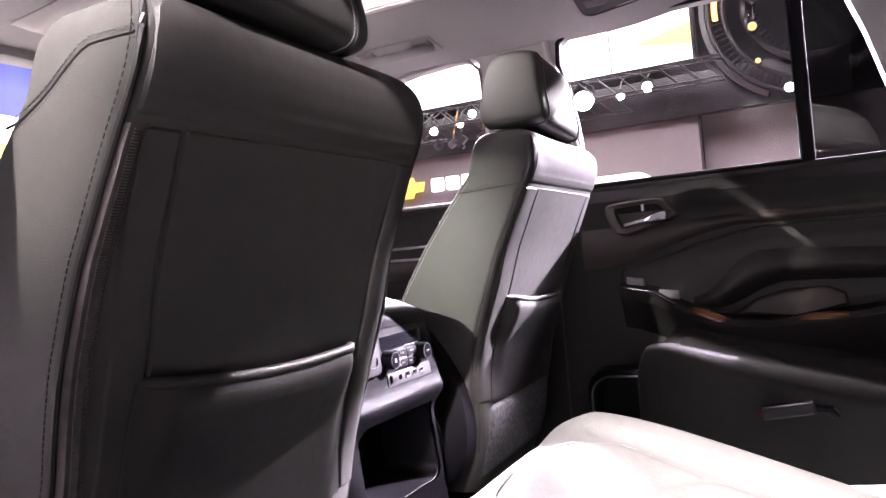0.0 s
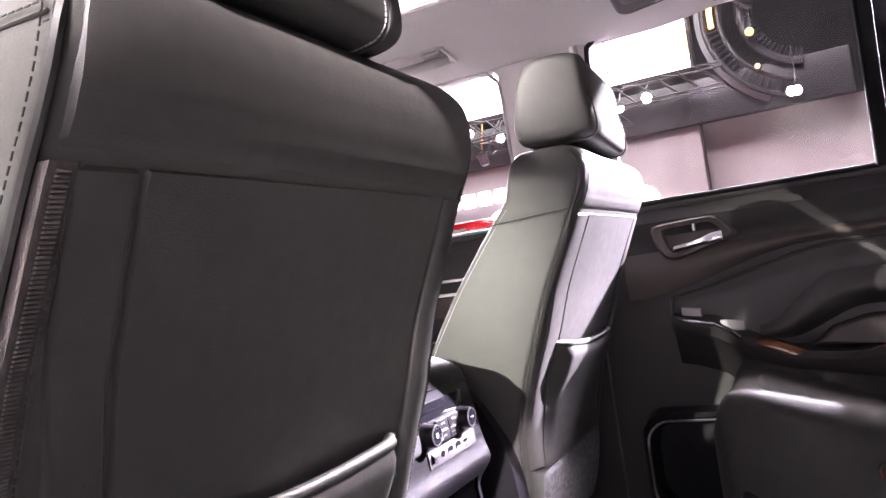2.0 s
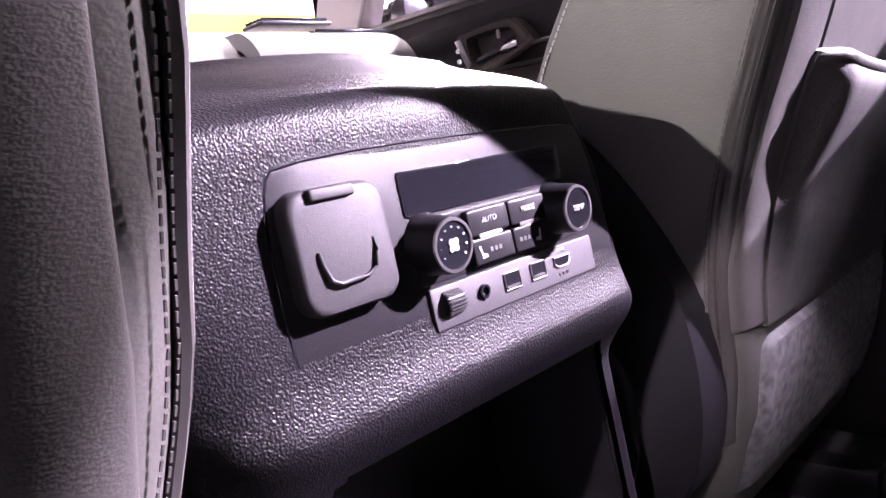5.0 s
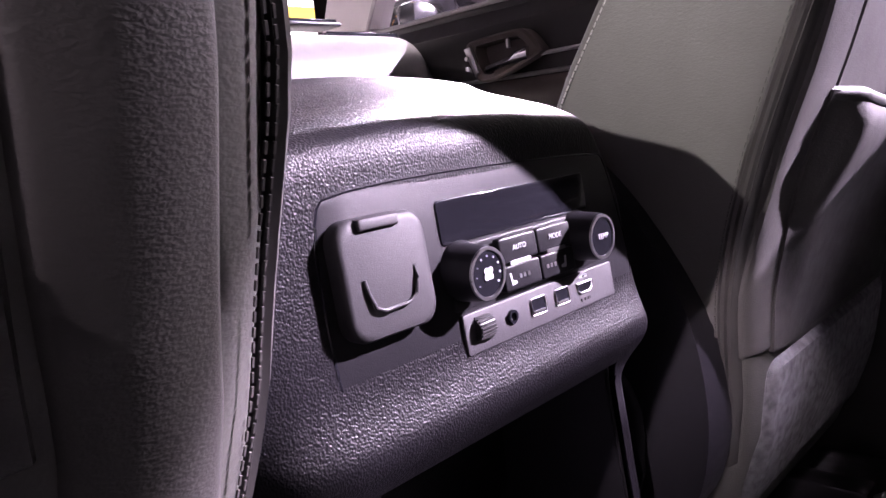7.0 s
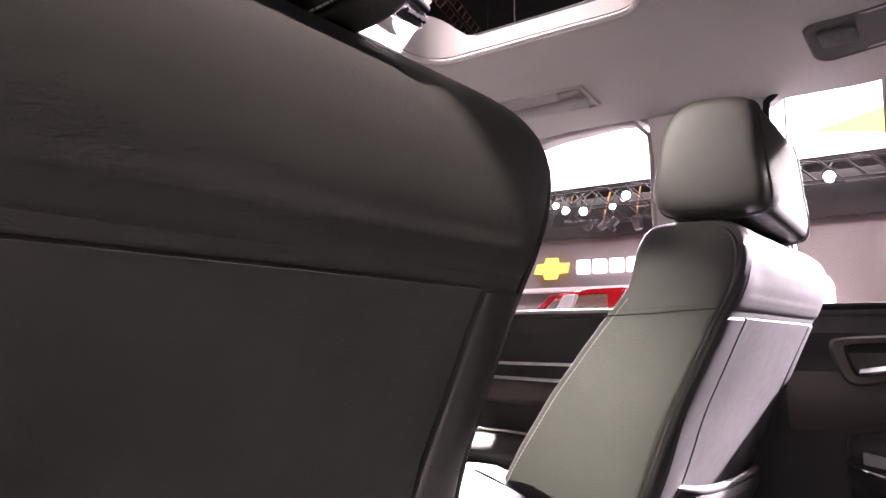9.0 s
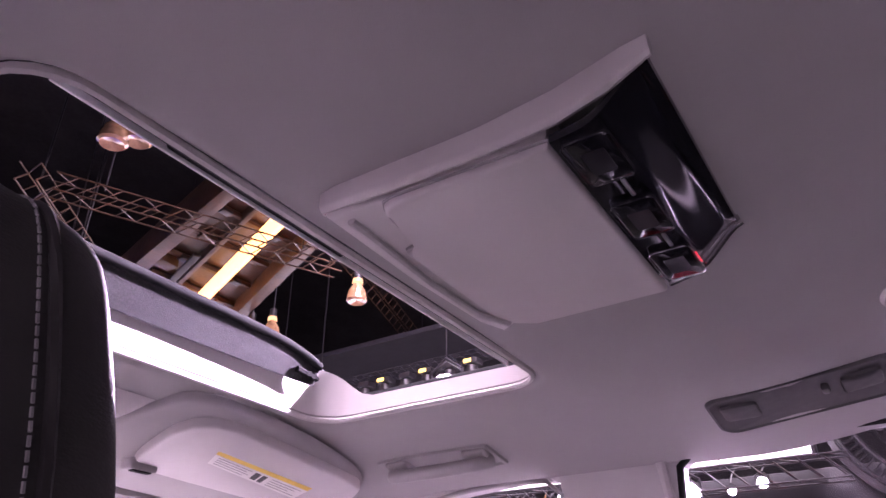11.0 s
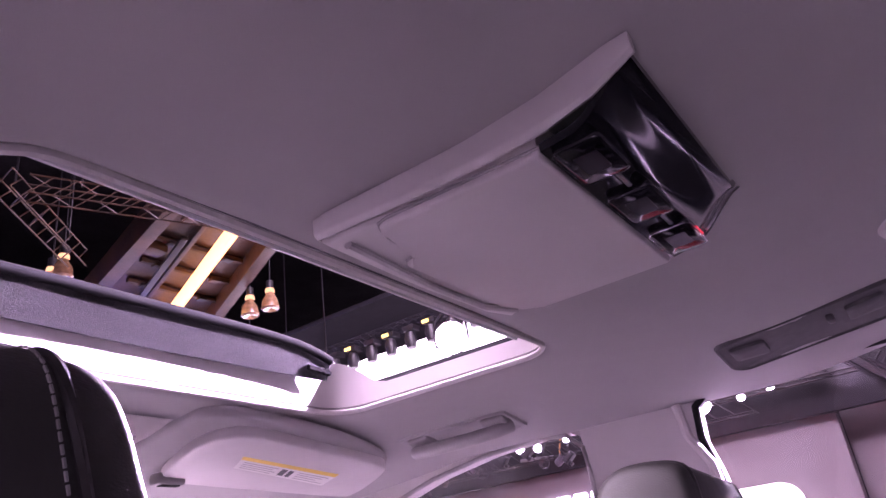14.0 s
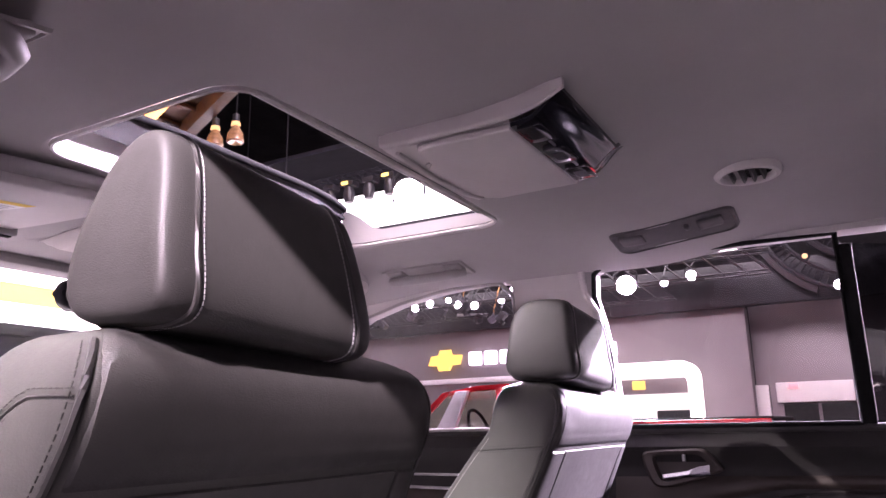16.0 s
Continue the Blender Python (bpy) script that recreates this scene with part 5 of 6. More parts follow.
# ---------------------------------------------------------------- roof fittings
def ceiling_screen():
    ob = thing("ceiling_screen", (0.0, 0.0, 1.325), "grey folded ceiling screen with a glossy black control end", "ceiling screen")
    # frame tray that hangs from the headliner
    tray = [(-0.124, 0.108), (-0.128, 0.096), (-0.129, -0.080), (0.122, -0.080), (0.130, 0.080), (0.142, 0.098), (0.110, 0.108), (0.0, 0.112)]
    sections = []
    cx, cy = 0.0, -0.015
    for z, k in ((1.327, 1.0), (1.318, 1.0), (1.310, 0.985), (1.306, 0.95)):
        sections.append([(cx + (x - cx) * k, cy + (y - cy) * k, z + 0.25 * max(0.0, -0.09 - y) * 0.9) for x, y in tray])
    part("frame", rings(sections), HEADLINER_TRIM, ob, "grey plastic frame")
    # folded screen lid with a finger notch
    lid = [(-0.1235, -0.078), (0.120, -0.078), (0.124, 0.050), (0.112, 0.068), (0.085, 0.078), (-0.056, 0.078), (-0.060, 0.066), (-0.064, 0.060), (-0.112, 0.058), (-0.121, 0.053), (-0.124, 0.044)]
    part("screen_lid", prism(lid, "z", 1.298, 1.312, 0.004, 3), HEADLINER_TRIM, ob, "folded screen lid")
    part("lid_gap", tube([(x * 1.012, y * 1.012 - 0.001, 1.3045) for x, y in lid], 0.0012, 6, closed=True), HANDLE_GREY, ob)
    rail = []
    for x, y, z in ((-0.118, 0.112, 1.318), (-0.126, 0.106, 1.314), (-0.129, 0.09, 1.311), (-0.130, 0.04, 1.309), (-0.131, -0.04, 1.309), (-0.134, -0.09, 1.310), (-0.138, -0.125, 1.316), (-0.142, -0.155, 1.328)):
        rail.append([(x - 0.006, y, 1.336), (x - 0.006, y, z + 0.001), (x - 0.005, y, z - 0.002), (x - 0.002, y, z - 0.004), (x + 0.001, y, z - 0.003), (x + 0.002, y, z), (x + 0.002, y, 1.336)])
    part("side_rail", rings(rail), HEADLINER_TRIM, ob)
    part("front_lip", tube([(-0.115, 0.088, 1.304), (-0.055, 0.090, 1.302), (0.0, 0.092, 1.301), (0.08, 0.091, 1.302), (0.118, 0.078, 1.304)], 0.0035, 8), PILLAR, ob)
    # glossy control end, bending up to the roof
    def end(u, v):
        x = -0.131 + 0.246 * u
        y = -0.082 - 0.070 * v
        z = 1.297 + 0.026 * smooth(v, 0.25, 1.0) ** 1.3 + 0.016 * smooth(u, 0.86, 1.0) * (0.4 + 0.6 * v)
        return (x - 0.010 * v, y, z)
    control = part("control_end", sheet(end, 40, 20, thick=(0, 0, 0.006)), GLOSS_BLACK, ob, "glossy black control end")
    part("end_trim", tube([end(1.0, k / 10) for k in range(11)], 0.003, 6), CHROME, control)
    for u0 in (0.13, 0.47, 0.80):
        x0, y0, z0 = end(u0, 0.30)
        key = part("control_key", prism(round_rect(x0 - 0.026, y0 - 0.016, x0 + 0.026, y0 + 0.016, 0.005, 4), "z", z0 - 0.0045, z0 + 0.002, 0.002, 2), GLOSS_BLACK, control)
        part("key_rim", tube([(x, y, z0 - 0.0040) for x, y in round_rect(x0 - 0.0265, y0 - 0.0165, x0 + 0.0265, y0 + 0.0165, 0.006, 4)], 0.0005, 6, closed=True), CHROME if u0 > 0.7 else GLOSS_BLACK, key, "thin key rim")
        part("key_window", prism(round_rect(x0 - 0.013, y0 - 0.008, x0 + 0.013, y0 + 0.008, 0.002, 3), "z", z0 - 0.0052, z0 - 0.004), SATIN_PLASTIC, key)
    for u0 in (0.30, 0.64):
        part("key_bridge", box(Vector(end(u0, 0.36)) + Vector((0, 0, -0.002)), (0.024, 0.003, 0.002), 0.0006), SATIN_METAL, control)
    x0, y0, z0 = end(0.80, 0.30)
    for k in range(3):
        part("indicator", box((x0 - 0.008 + 0.007 * k, y0 - 0.0175, z0 - 0.0030), (0.0045, 0.0014, 0.0012), 0.0004), GLOW_RED, control, "red indicator light")
    return ob


ceiling_screen()


def grab_handle():
    ob = thing("grab_handle", (0.60, 0.45, 1.30), "grey folded grab handle in a roof recess", "grab handle", "grab handles")
    def sheet_at(a, b, lift):
        """a along the car from the front, b down the curve of the roof."""
        y = 0.560 - a
        x = 0.552 + 0.052 * b
        return Vector((x, y, roof_z(x, y) - lift))
    outline = round_rect(-0.002, -0.15, 0.214, 1.35, 0.045, 6)
    outline = [(a, -0.15 + (b + 0.15) * (1 - 0.0)) for a, b in outline]
    rows = []
    for k, lift in ((1.0, 0.0005), (0.985, 0.0045), (0.95, 0.0050), (0.90, 0.0015), (0.4, 0.0012)):
        rows.append([sheet_at(0.106 + (a - 0.106) * k, 0.6 + (b - 0.6) * k, lift) for a, b in outline])
    part("recess", rings(rows), HANDLE_GREY, ob)
    arc = [(0.012, 0.92, 0.004), (0.010, 0.55, 0.016), (0.022, 0.22, 0.024), (0.06, 0.10, 0.028), (0.11, 0.06, 0.029), (0.155, 0.08, 0.028), (0.185, 0.20, 0.024), (0.203, 0.62, 0.012)]
    pts = [sheet_at(a, b, l) for a, b, l in arc]
    fine = []
    for p, q in zip(pts, pts[1:]):
        fine += [p.lerp(q, k / 4) for k in range(4)]
    fine.append(pts[-1])
    part("bar", tube(fine, 0.0115, 10), HANDLE_GREY, ob)
    for a in (0.030, 0.182):
        p = sheet_at(a, 0.42, 0.006)
        part("end_cap", box(p, (0.040, 0.044, 0.016), 0.005, Matrix.Rotation(radians(24), 4, "Y"), 3), HANDLE_GREY, ob)
    return ob


handle_one = grab_handle()
copy_thing(handle_one, Matrix.Translation((-0.592, 0.290, 1.288)) @ Matrix.Rotation(radians(180), 4, "Z"))


def rear_grab_handle():
    ob = thing("rear_grab_handle", (0.57, -0.12, 1.31), "recessed grab handle above the rear door, darkened for shade", "grab handle", "grab handles")
    def place(u, v):
        y = 0.002 - 0.242 * u
        x = 0.520 + 0.105 * v
        return (x, y, roof_z(x, y) - 0.0035)
    outline = round_rect(0.0, 0.0, 0.242, 0.105, 0.022, 6)
    rows = []
    for k, lift in ((1.0, -0.003), (0.985, 0.0015), (0.96, 0.002), (0.93, -0.001), (0.4, -0.0012)):
        ring = []
        for a, b in outline:
            x, y, z = place((0.121 + (a - 0.121) * k) / 0.242, (0.0525 + (b - 0.0525) * k) / 0.105)
            ring.append((x, y, z - lift))
        rows.append(ring)
    # recess, caps and hook are coloured dark to stand for shade
    part("recess", rings(rows), HANDLE_SHADE, ob, "recess with shade in its dark grey colour")
    for u in (0.17, 0.80):
        rows = []
        for k, lift in ((1.0, 0.0), (0.97, 0.004), (0.85, 0.0055), (0.4, 0.006)):
            rows.append([Vector(place(u + (a - 0.024) * k / 0.242, 0.40 + (b - 0.020) * k / 0.105)) - Vector((0, 0, lift)) for a, b in round_rect(0, 0, 0.048, 0.040, 0.006, 4)])
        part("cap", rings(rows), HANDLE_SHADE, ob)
    p = Vector(place(0.62, 0.35))
    part("coat_hook", box(p + Vector((0, 0, -0.002)), (0.022, 0.010, 0.010), 0.003), HANDLE_SHADE, ob)
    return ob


rear_grab_handle()


def air_vent():
    ob = thing("ceiling_vent", (0.368, -0.287, 1.35), "round grey ceiling air vent with dark slats", "air vent")
    c = Vector((0.368, -0.287, roof_z(0.368, -0.287)))
    part("rim", turned([(0.052, 0.004), (0.053, -0.006), (0.050, -0.011), (0.044, -0.012), (0.041, -0.008), (0.040, 0.004)], 36, c), HEADLINER_TRIM, ob)
    part("cup", turned([(0.0, -0.001), (0.041, -0.001), (0.041, 0.002), (0.0, 0.002)], 36, c), RUBBER, ob)
    for k in range(4):
        dx = -0.024 + 0.016 * k
        part("slat", box(c + Vector((0.0, dx, -0.005)), (2 * math.sqrt(0.040 ** 2 - dx ** 2), 0.0035, 0.012), 0.001, Matrix.Rotation(radians(25), 4, "X")), SATIN_PLASTIC, ob)
    return ob


air_vent()


def sun_visor(sign):
    ob = thing("sun_visor", (sign * 0.40, 0.66, 1.27), "grey sun visor folded up with a white warning label", "sun visor", "sun visors")
    def flat(x, y, lift):
        """The visor's flat underside, tilted a little towards the door and the screen."""
        return Vector((sign * x, y, 1.2960 - 0.075 * (y - 0.53) - 0.030 * (x - 0.14) - lift))
    def slab(outline, top, low, name, mat, parent, round_off=0.006):
        cx = sum(a for a, b in outline) / len(outline)
        cy = sum(b for a, b in outline) / len(outline)
        rows = []
        for shrink, lift in ((0.0, top), (0.0, low - round_off * 0.7), (0.35, low - round_off * 0.2), (1.0, low)):
            ring = []
            for a, b in outline:
                d = math.hypot(a - cx, b - cy)
                f = 1 - round_off * shrink / d
                ring.append(flat(cx + (a - cx) * f, cy + (b - cy) * f, lift))
            rows.append(ring)
        return part(name, rings(rows), mat, parent, angle=50)
    recess = rounded([(0.128, 0.532), (0.25, 0.533), (0.40, 0.553), (0.56, 0.602), (0.63, 0.66), (0.66, 0.76), (0.66, 0.95), (0.125, 0.95), (0.118, 0.60)], 2)
    slab(recess, -0.028, -0.015, "surround", HEADLINER, ob, 0.012)
    board = rounded([(0.150, 0.548), (0.36, 0.576), (0.550, 0.602), (0.595, 0.635), (0.665, 0.770), (0.655, 0.800), (0.250, 0.795), (0.215, 0.775)], 2)
    body = slab(board, -0.017, 0.0, "board", HEADLINER_TRIM, ob)
    def strip(v0, v1, mat, name):
        def p(u, v):
            q = v0 + (v1 - v0) * v
            return flat(0.262 + 0.239 * u + 0.027 * q, 0.634 + 0.030 * u + (0.054 + 0.014 * u) * q, 0.0012)
        part(name, sheet(p, 10, 2), mat, body)
    strip(0.26, 1.0, LABEL_WHITE, "warning_label")
    strip(0.0, 0.25, LABEL_YELLOW, "label_head")
    def block(u0, u1, q0, q1):
        def p(u, v):
            a, q = u0 + (u1 - u0) * u, q0 + (q1 - q0) * v
            return flat(0.262 + 0.239 * a + 0.027 * q, 0.634 + 0.030 * a + (0.054 + 0.014 * a) * q, 0.0018)
        return sheet(p, 2, 1)
    for a, b in ((0.42, 0.48), (0.50, 0.55)):
        part("label_picture", block(a, b, 0.35, 0.85), SATIN_PLASTIC, body)
    lines = [block(a, b, 0.36 + 0.15 * k, 0.41 + 0.15 * k) for k in range(4) for a, b in ((0.04, 0.38 - 0.04 * (k % 2)), (0.60, 0.95 - 0.05 * (k % 3)))]
    for line in lines:
        part("label_line", line, HANDLE_GREY, body)
    clip = part("clip", box(flat(0.235, 0.775, 0.0), (0.050, 0.026, 0.018), 0.005, segments=3), HANDLE_GREY, ob)
    part("clip_slot", box(flat(0.235, 0.772, 0.0095), (0.034, 0.012, 0.003), 0.001), RUBBER, clip)
    return ob


sun_visor(1)
sun_visor(-1)


def overhead_console():
    ob = thing("overhead_console", (0.0, 0.66, 1.28), "grey overhead console between the sun visors", "overhead console")
    def place(u, v):
        x = -0.115 + 0.23 * u
        y = 0.60 + 0.26 * v
        rim = smooth(min(min(u, 1 - u) * 0.26, min(v, 1 - v) * 0.2), 0, 0.02)
        return (x, y, roof_z(x, y) - 0.002 - 0.016 * rim)
    part("body", sheet(place, 24, 20), HEADLINER_TRIM, ob)
    part("lamp_lens", box((0.05, 0.64, roof_z(0, 0.64) - 0.020), (0.05, 0.04, 0.006), 0.002), HANDLE_GREY, ob)
    part("lamp_lens", box((-0.05, 0.64, roof_z(0, 0.64) - 0.020), (0.05, 0.04, 0.006), 0.002), HANDLE_GREY, ob)
    return ob


overhead_console()

# ---------------------------------------------------------------- show hall
GROUND = -0.62
solid("ground", box((0, 0, GROUND - 0.05), (60, 60, 0.1)), HALL_FLOOR, "grey floor of the exhibition hall", "hall floor", kind="structure")
solid("hall_ceiling", box((0, 0, 11.0), (60, 60, 0.2)), HALL_DARK, "dark hall ceiling high above", "hall ceiling", kind="structure")
for n, (c, s) in enumerate((((-18, 0, 5), (0.3, 60, 12)), ((0, -18, 5), (60, 0.3, 12)), ((0, 24, 5), (60, 0.3, 12)), ((24, 0, 5), (0.3, 60, 12)))):
    solid("hall_wall_%d" % (n + 1), box(c, s), HALL_DARK, "dark end wall of the exhibition hall", "hall wall", kind="structure")


def show_wall():
    wall = tagged(new("show_wall"), "tall grey display wall behind the pickup truck", "display wall", kind="structure")
    part("main_panel", box((9.75, 5.03, 0.90), (0.3, 8.34, 3.10), 0.01), WALL_GREY, wall)
    part("side_panel", box((10.05, -2.6, 0.96), (0.3, 6.9, 3.06), 0.01), WALL_GREY, wall)
    part("top_ledge", box((9.55, 5.4, 1.665), (0.20, 7.2, 0.07), 0.01), WHITE_PAINT, wall, "white ledge")
    # the panel is no lamp; its glow stands for light on it
    part("gable", prism([(0.15, 2.66), (0.62, 2.66), (0.66, 2.92), (0.60, 2.93)], "x", 9.86, 9.90), GLOW_LIT_WALL, wall, "cream triangular panel, glowing in place of light on it")
    return wall


show_wall()


def exit_doors():
    door = tagged(new("door_3"), "pale service doorway with dark double doors in the display wall", "doorway", kind="structure")
    part("header", box((9.88, 0.16, 1.32), (0.06, 0.90, 0.26), 0.01), HEADLINER_TRIM, door)
    part("side_leaf", box((9.88, 0.80, 0.55), (0.06, 0.20, 1.75), 0.01), HEADLINER_TRIM, door)
    for y in (0.34, -0.10):
        part("door_leaf", box((9.88, y, 0.30), (0.05, 0.40, 1.74), 0.01), RUBBER, door)
    part("exit_sign", box((9.84, 0.40, 1.40), (0.03, 0.12, 0.07), 0.01), GLOW_EXIT, door, "small glowing red exit sign")
    return door


exit_doors()


def brand_sign():
    sign = thing("wall_sign", (9.5, 4.6, 1.9), "gold emblem with a row of white lit characters on the wall", "sign")
    emblem = [(5.72, 1.93), (5.66, 2.08), (5.52, 2.08), (5.50, 2.17), (5.30, 2.17), (5.29, 2.08), (5.10, 2.08), (5.14, 1.93), (5.30, 1.93), (5.33, 1.84), (5.53, 1.84), (5.54, 1.93)]
    part("emblem", prism(emblem, "x", 9.52, 9.57, 0.01), GLOW_GOLD, sign, "gold lit emblem")
    for k in range(9):
        y = 4.98 - 0.27 * k
        part("letter_bar", prism(round_rect(y - 0.21, 1.90, y, 2.11, 0.03, 3), "x", 9.54, 9.58), GLOW_SIGN, sign, "white lit bar")
    return sign


brand_sign()


def lit_booth():
    ob = thing("lit_booth", (9.2, 2.6, GROUND), "display booth with a glowing rounded frame", "display booth")
    outer = round_rect(1.46, -0.55, 3.9, 1.76, 0.22, 8)
    inner = round_rect(1.60, -0.45, 3.76, 1.62, 0.16, 8)
    bm = bmesh.new()
    rows = [[bm.verts.new((x, y, z)) for y, z in line] for x, line in ((9.45, outer), (9.20, outer), (9.20, inner), (9.45, inner))]
    for lo, hi in zip(rows, rows[1:] + rows[:1]):
        for k in range(len(lo)):
            n = (k + 1) % len(lo)
            bm.faces.new((lo[k], lo[n], hi[n], hi[k]))
    part("frame", bm, GLOW_FRAME, ob, "glowing white frame")
    # booth lighting is put into the wall as glow
    part("back_wall", box((9.50, 2.68, 0.60), (0.04, 2.16, 2.06), 0.01), GLOW_LIT_WALL, ob, "back wall, its warm lighting put in as glow")
    part("header_panel", box((9.46, 2.68, 1.45), (0.03, 2.10, 0.20), 0.01), WALL_GREY, ob)
    part("plaque", box((9.43, 2.30, 1.47), (0.02, 0.18, 0.12), 0.01), GLOW_GOLD, ob, "yellow plaque")
    part("screen", box((9.40, 1.85, 0.95), (0.04, 0.45, 0.35), 0.02), RUBBER, ob, "dark display screen")
    part("counter", box((9.30, 2.5, 0.70), (0.25, 1.2, 0.10), 0.02), WHITE_PAINT, ob)
    return ob


lit_booth()


def screen_banner():
    ob = thing("led_banner", (9.0, 4.5, 3.1), "long glowing white overhead screen with a yellow end", "screen")
    part("screen_face", box((9.10, 6.0, 4.00), (0.10, 10.4, 1.78), 0.02), GLOW_BANNER, ob, "white lit screen face")
    part("yellow_end", prism([(0.79, 3.30), (1.55, 3.42), (0.79, 3.60)], "x", 9.03, 9.045), GLOW_YELLOW, ob, "yellow stripe")
    part("lower_frame", box((9.08, 6.0, 3.08), (0.16, 10.5, 0.06), 0.01), TRUSS, ob)
    for y in (1.5, 10.5):
        part("hanger", tube([(9.10, y, 4.85), (9.10, y, 10.95)], 0.015, 5), TRUSS, ob)
    part("end_frame", box((9.08, 0.76, 4.00), (0.16, 0.05, 1.9), 0.01), TRUSS, ob)
    return ob


screen_banner()


def front_screen():
    ob = thing("stage_screen", (6.5, 12.2, 2.4), "large stage screen with blue, white and yellow bands", "screen")
    for name, z0, z1, mat in (("blue_band", 4.05, 5.9, GLOW_BLUE), ("white_band", 3.55, 4.05, GLOW_BANNER), ("yellow_band", 3.20, 3.55, GLOW_YELLOW), ("lower_white_band", 2.85, 3.20, GLOW_BANNER)):
        part(name, box((4.6, 12.3, (z0 + z1) / 2), (9.5, 0.1, z1 - z0 - 0.004)), mat, ob, name.replace("_", " "))
    for x in (0.5, 8.5):
        part("hanger", tube([(x, 12.36, 5.9), (x, 12.36, 10.95)], 0.02, 5), TRUSS, ob)
    part("frame", box((4.6, 12.36, 4.3), (9.7, 0.08, 3.3), 0.02), TRUSS, ob)
    return ob


front_screen()


def truss(a, b, width, name="lighting_truss", mat=TRUSS, label="black lattice lighting truss over the stage"):
    a, b = Vector(a), Vector(b)
    way = (b - a).normalized()
    side = way.cross(Vector((0, 0, 1))).normalized() * width / 2
    up = Vector((0, 0, width / 2))
    ob = thing(name, tuple(a), label, "truss", "lighting trusses")
    for s, u in ((1, 1), (1, -1), (-1, 1), (-1, -1)):
        part("chord", tube([a + side * s + up * u, b + side * s + up * u], width * 0.05, 6), mat, ob)
    count = max(4, int((b - a).length / width))
    lattice = []
    for k in range(count):
        p, q = a.lerp(b, k / count), a.lerp(b, (k + 1) / count)
        for s in (1, -1):
            lattice.append(tube([p + side * s - up, q + side * s + up], width * 0.04, 4))
        lattice.append(tube([p + side + up * (-1) ** k, q - side + up * (-1) ** k], width * 0.04, 4))
    part("lattice", merge(*lattice), mat, ob)
    for q in (0.15, 0.85):
        p = a.lerp(b, q)
        part("hanger", tube([p + up, Vector((p.x, p.y, 10.95))], 0.012, 5), TRUSS, ob)
    return ob


truss((8.7, 0.4, 2.86), (8.7, 9.5, 2.86), 0.26)
truss((8.9, 1.6, 2.66), (8.9, 9.5, 2.66), 0.22)
solid("rigging_band", box((9.55, 4.45, 2.74), (0.10, 10.9, 0.58), 0.02), TRUSS, "dark rigging cloth above the display wall", "cloth", kind="structure")


def stage_lamp(place, aim, size, glow, label, name="stage_lamp"):
    ob = thing(name, place, label, "stage lamp", "stage lamps")
    p = Vector(place)
    way = (Vector(aim) - p).normalized()
    turn = way.to_track_quat("Z", "Y").to_matrix().to_4x4()
    can = turned([(0.0, -1.6), (0.5, -1.6), (0.62, -1.2), (0.66, -0.2), (0.9, 0.0), (0.92, 0.12), (0.84, 0.12), (0.80, 0.02), (0.0, 0.02)], 16)
    can.transform(Matrix.Translation(p) @ turn @ Matrix.Scale(size, 4))
    part("can", can, TRUSS, ob)
    lens = turned([(0.0, 0.03), (0.80, 0.03), (0.6, 0.16), (0.0, 0.24)], 16)
    lens.transform(Matrix.Translation(p) @ turn @ Matrix.Scale(size, 4))
    part("lens", lens, glow, ob, "glowing lens")
    yoke = tube([p + Vector((0, 0.95 * size, -0.3 * size)), p + Vector((0, 0.95 * size, 1.0 * size)), p + Vector((0, 0, 1.7 * size)), p + Vector((0, -0.95 * size, 1.0 * size)), p + Vector((0, -0.95 * size, -0.3 * size))], 0.12 * size, 6)
    part("yoke", yoke, TRUSS, ob)
    if p.z < 3.2:
        part("clamp", tube([p + Vector((0, 0, 1.6 * size)), (8.7, p.y, 2.90), (9.05, p.y, 3.07)], 0.010, 5), TRUSS, ob)
    else:
        part("hanger", tube([p + Vector((0, 0, 1.6 * size)), (p.x, p.y, 10.95)], 0.008, 5), TRUSS, ob)
    return ob


CAR = (-0.6, -0.2, 0.95)
stage_lamp((8.62, 2.15, 2.73), CAR, 0.15, GLOW_SPOT, "bright white stage lamp under the screen")
stage_lamp((8.58, 1.65, 2.70), CAR, 0.055, GLOW_WHITE, "small white stage lamp under the screen")
stage_lamp((8.64, 1.32, 2.77), CAR, 0.075, GLOW_WHITE, "white stage lamp under the screen")
stage_lamp((9.2, -0.36, 2.56), CAR, 0.07, GLOW_WHITE, "white stage lamp on the ring truss")
stage_lamp((7.85, 5.02, 4.28), CAR, 0.27, GLOW_SPOT, "dazzling stage lamp seen through the sunroof")
stage_lamp((8.80, -4.72, 5.68), CAR, 0.12, GLOW_SPOT, "stage lamp behind the vehicle")
rng = random.Random(4)
for k in range(15):
    y = 3.1 + 0.30 * k + rng.uniform(-0.1, 0.1)
    stage_lamp((8.62, y, 2.83 + rng.uniform(-0.16, 0.05)), (CAR[0], CAR[1] + rng.uniform(-1, 1), 0.9), rng.choice((0.04, 0.05, 0.065, 0.08)), GLOW_WHITE, "small white stage lamp on the truss")


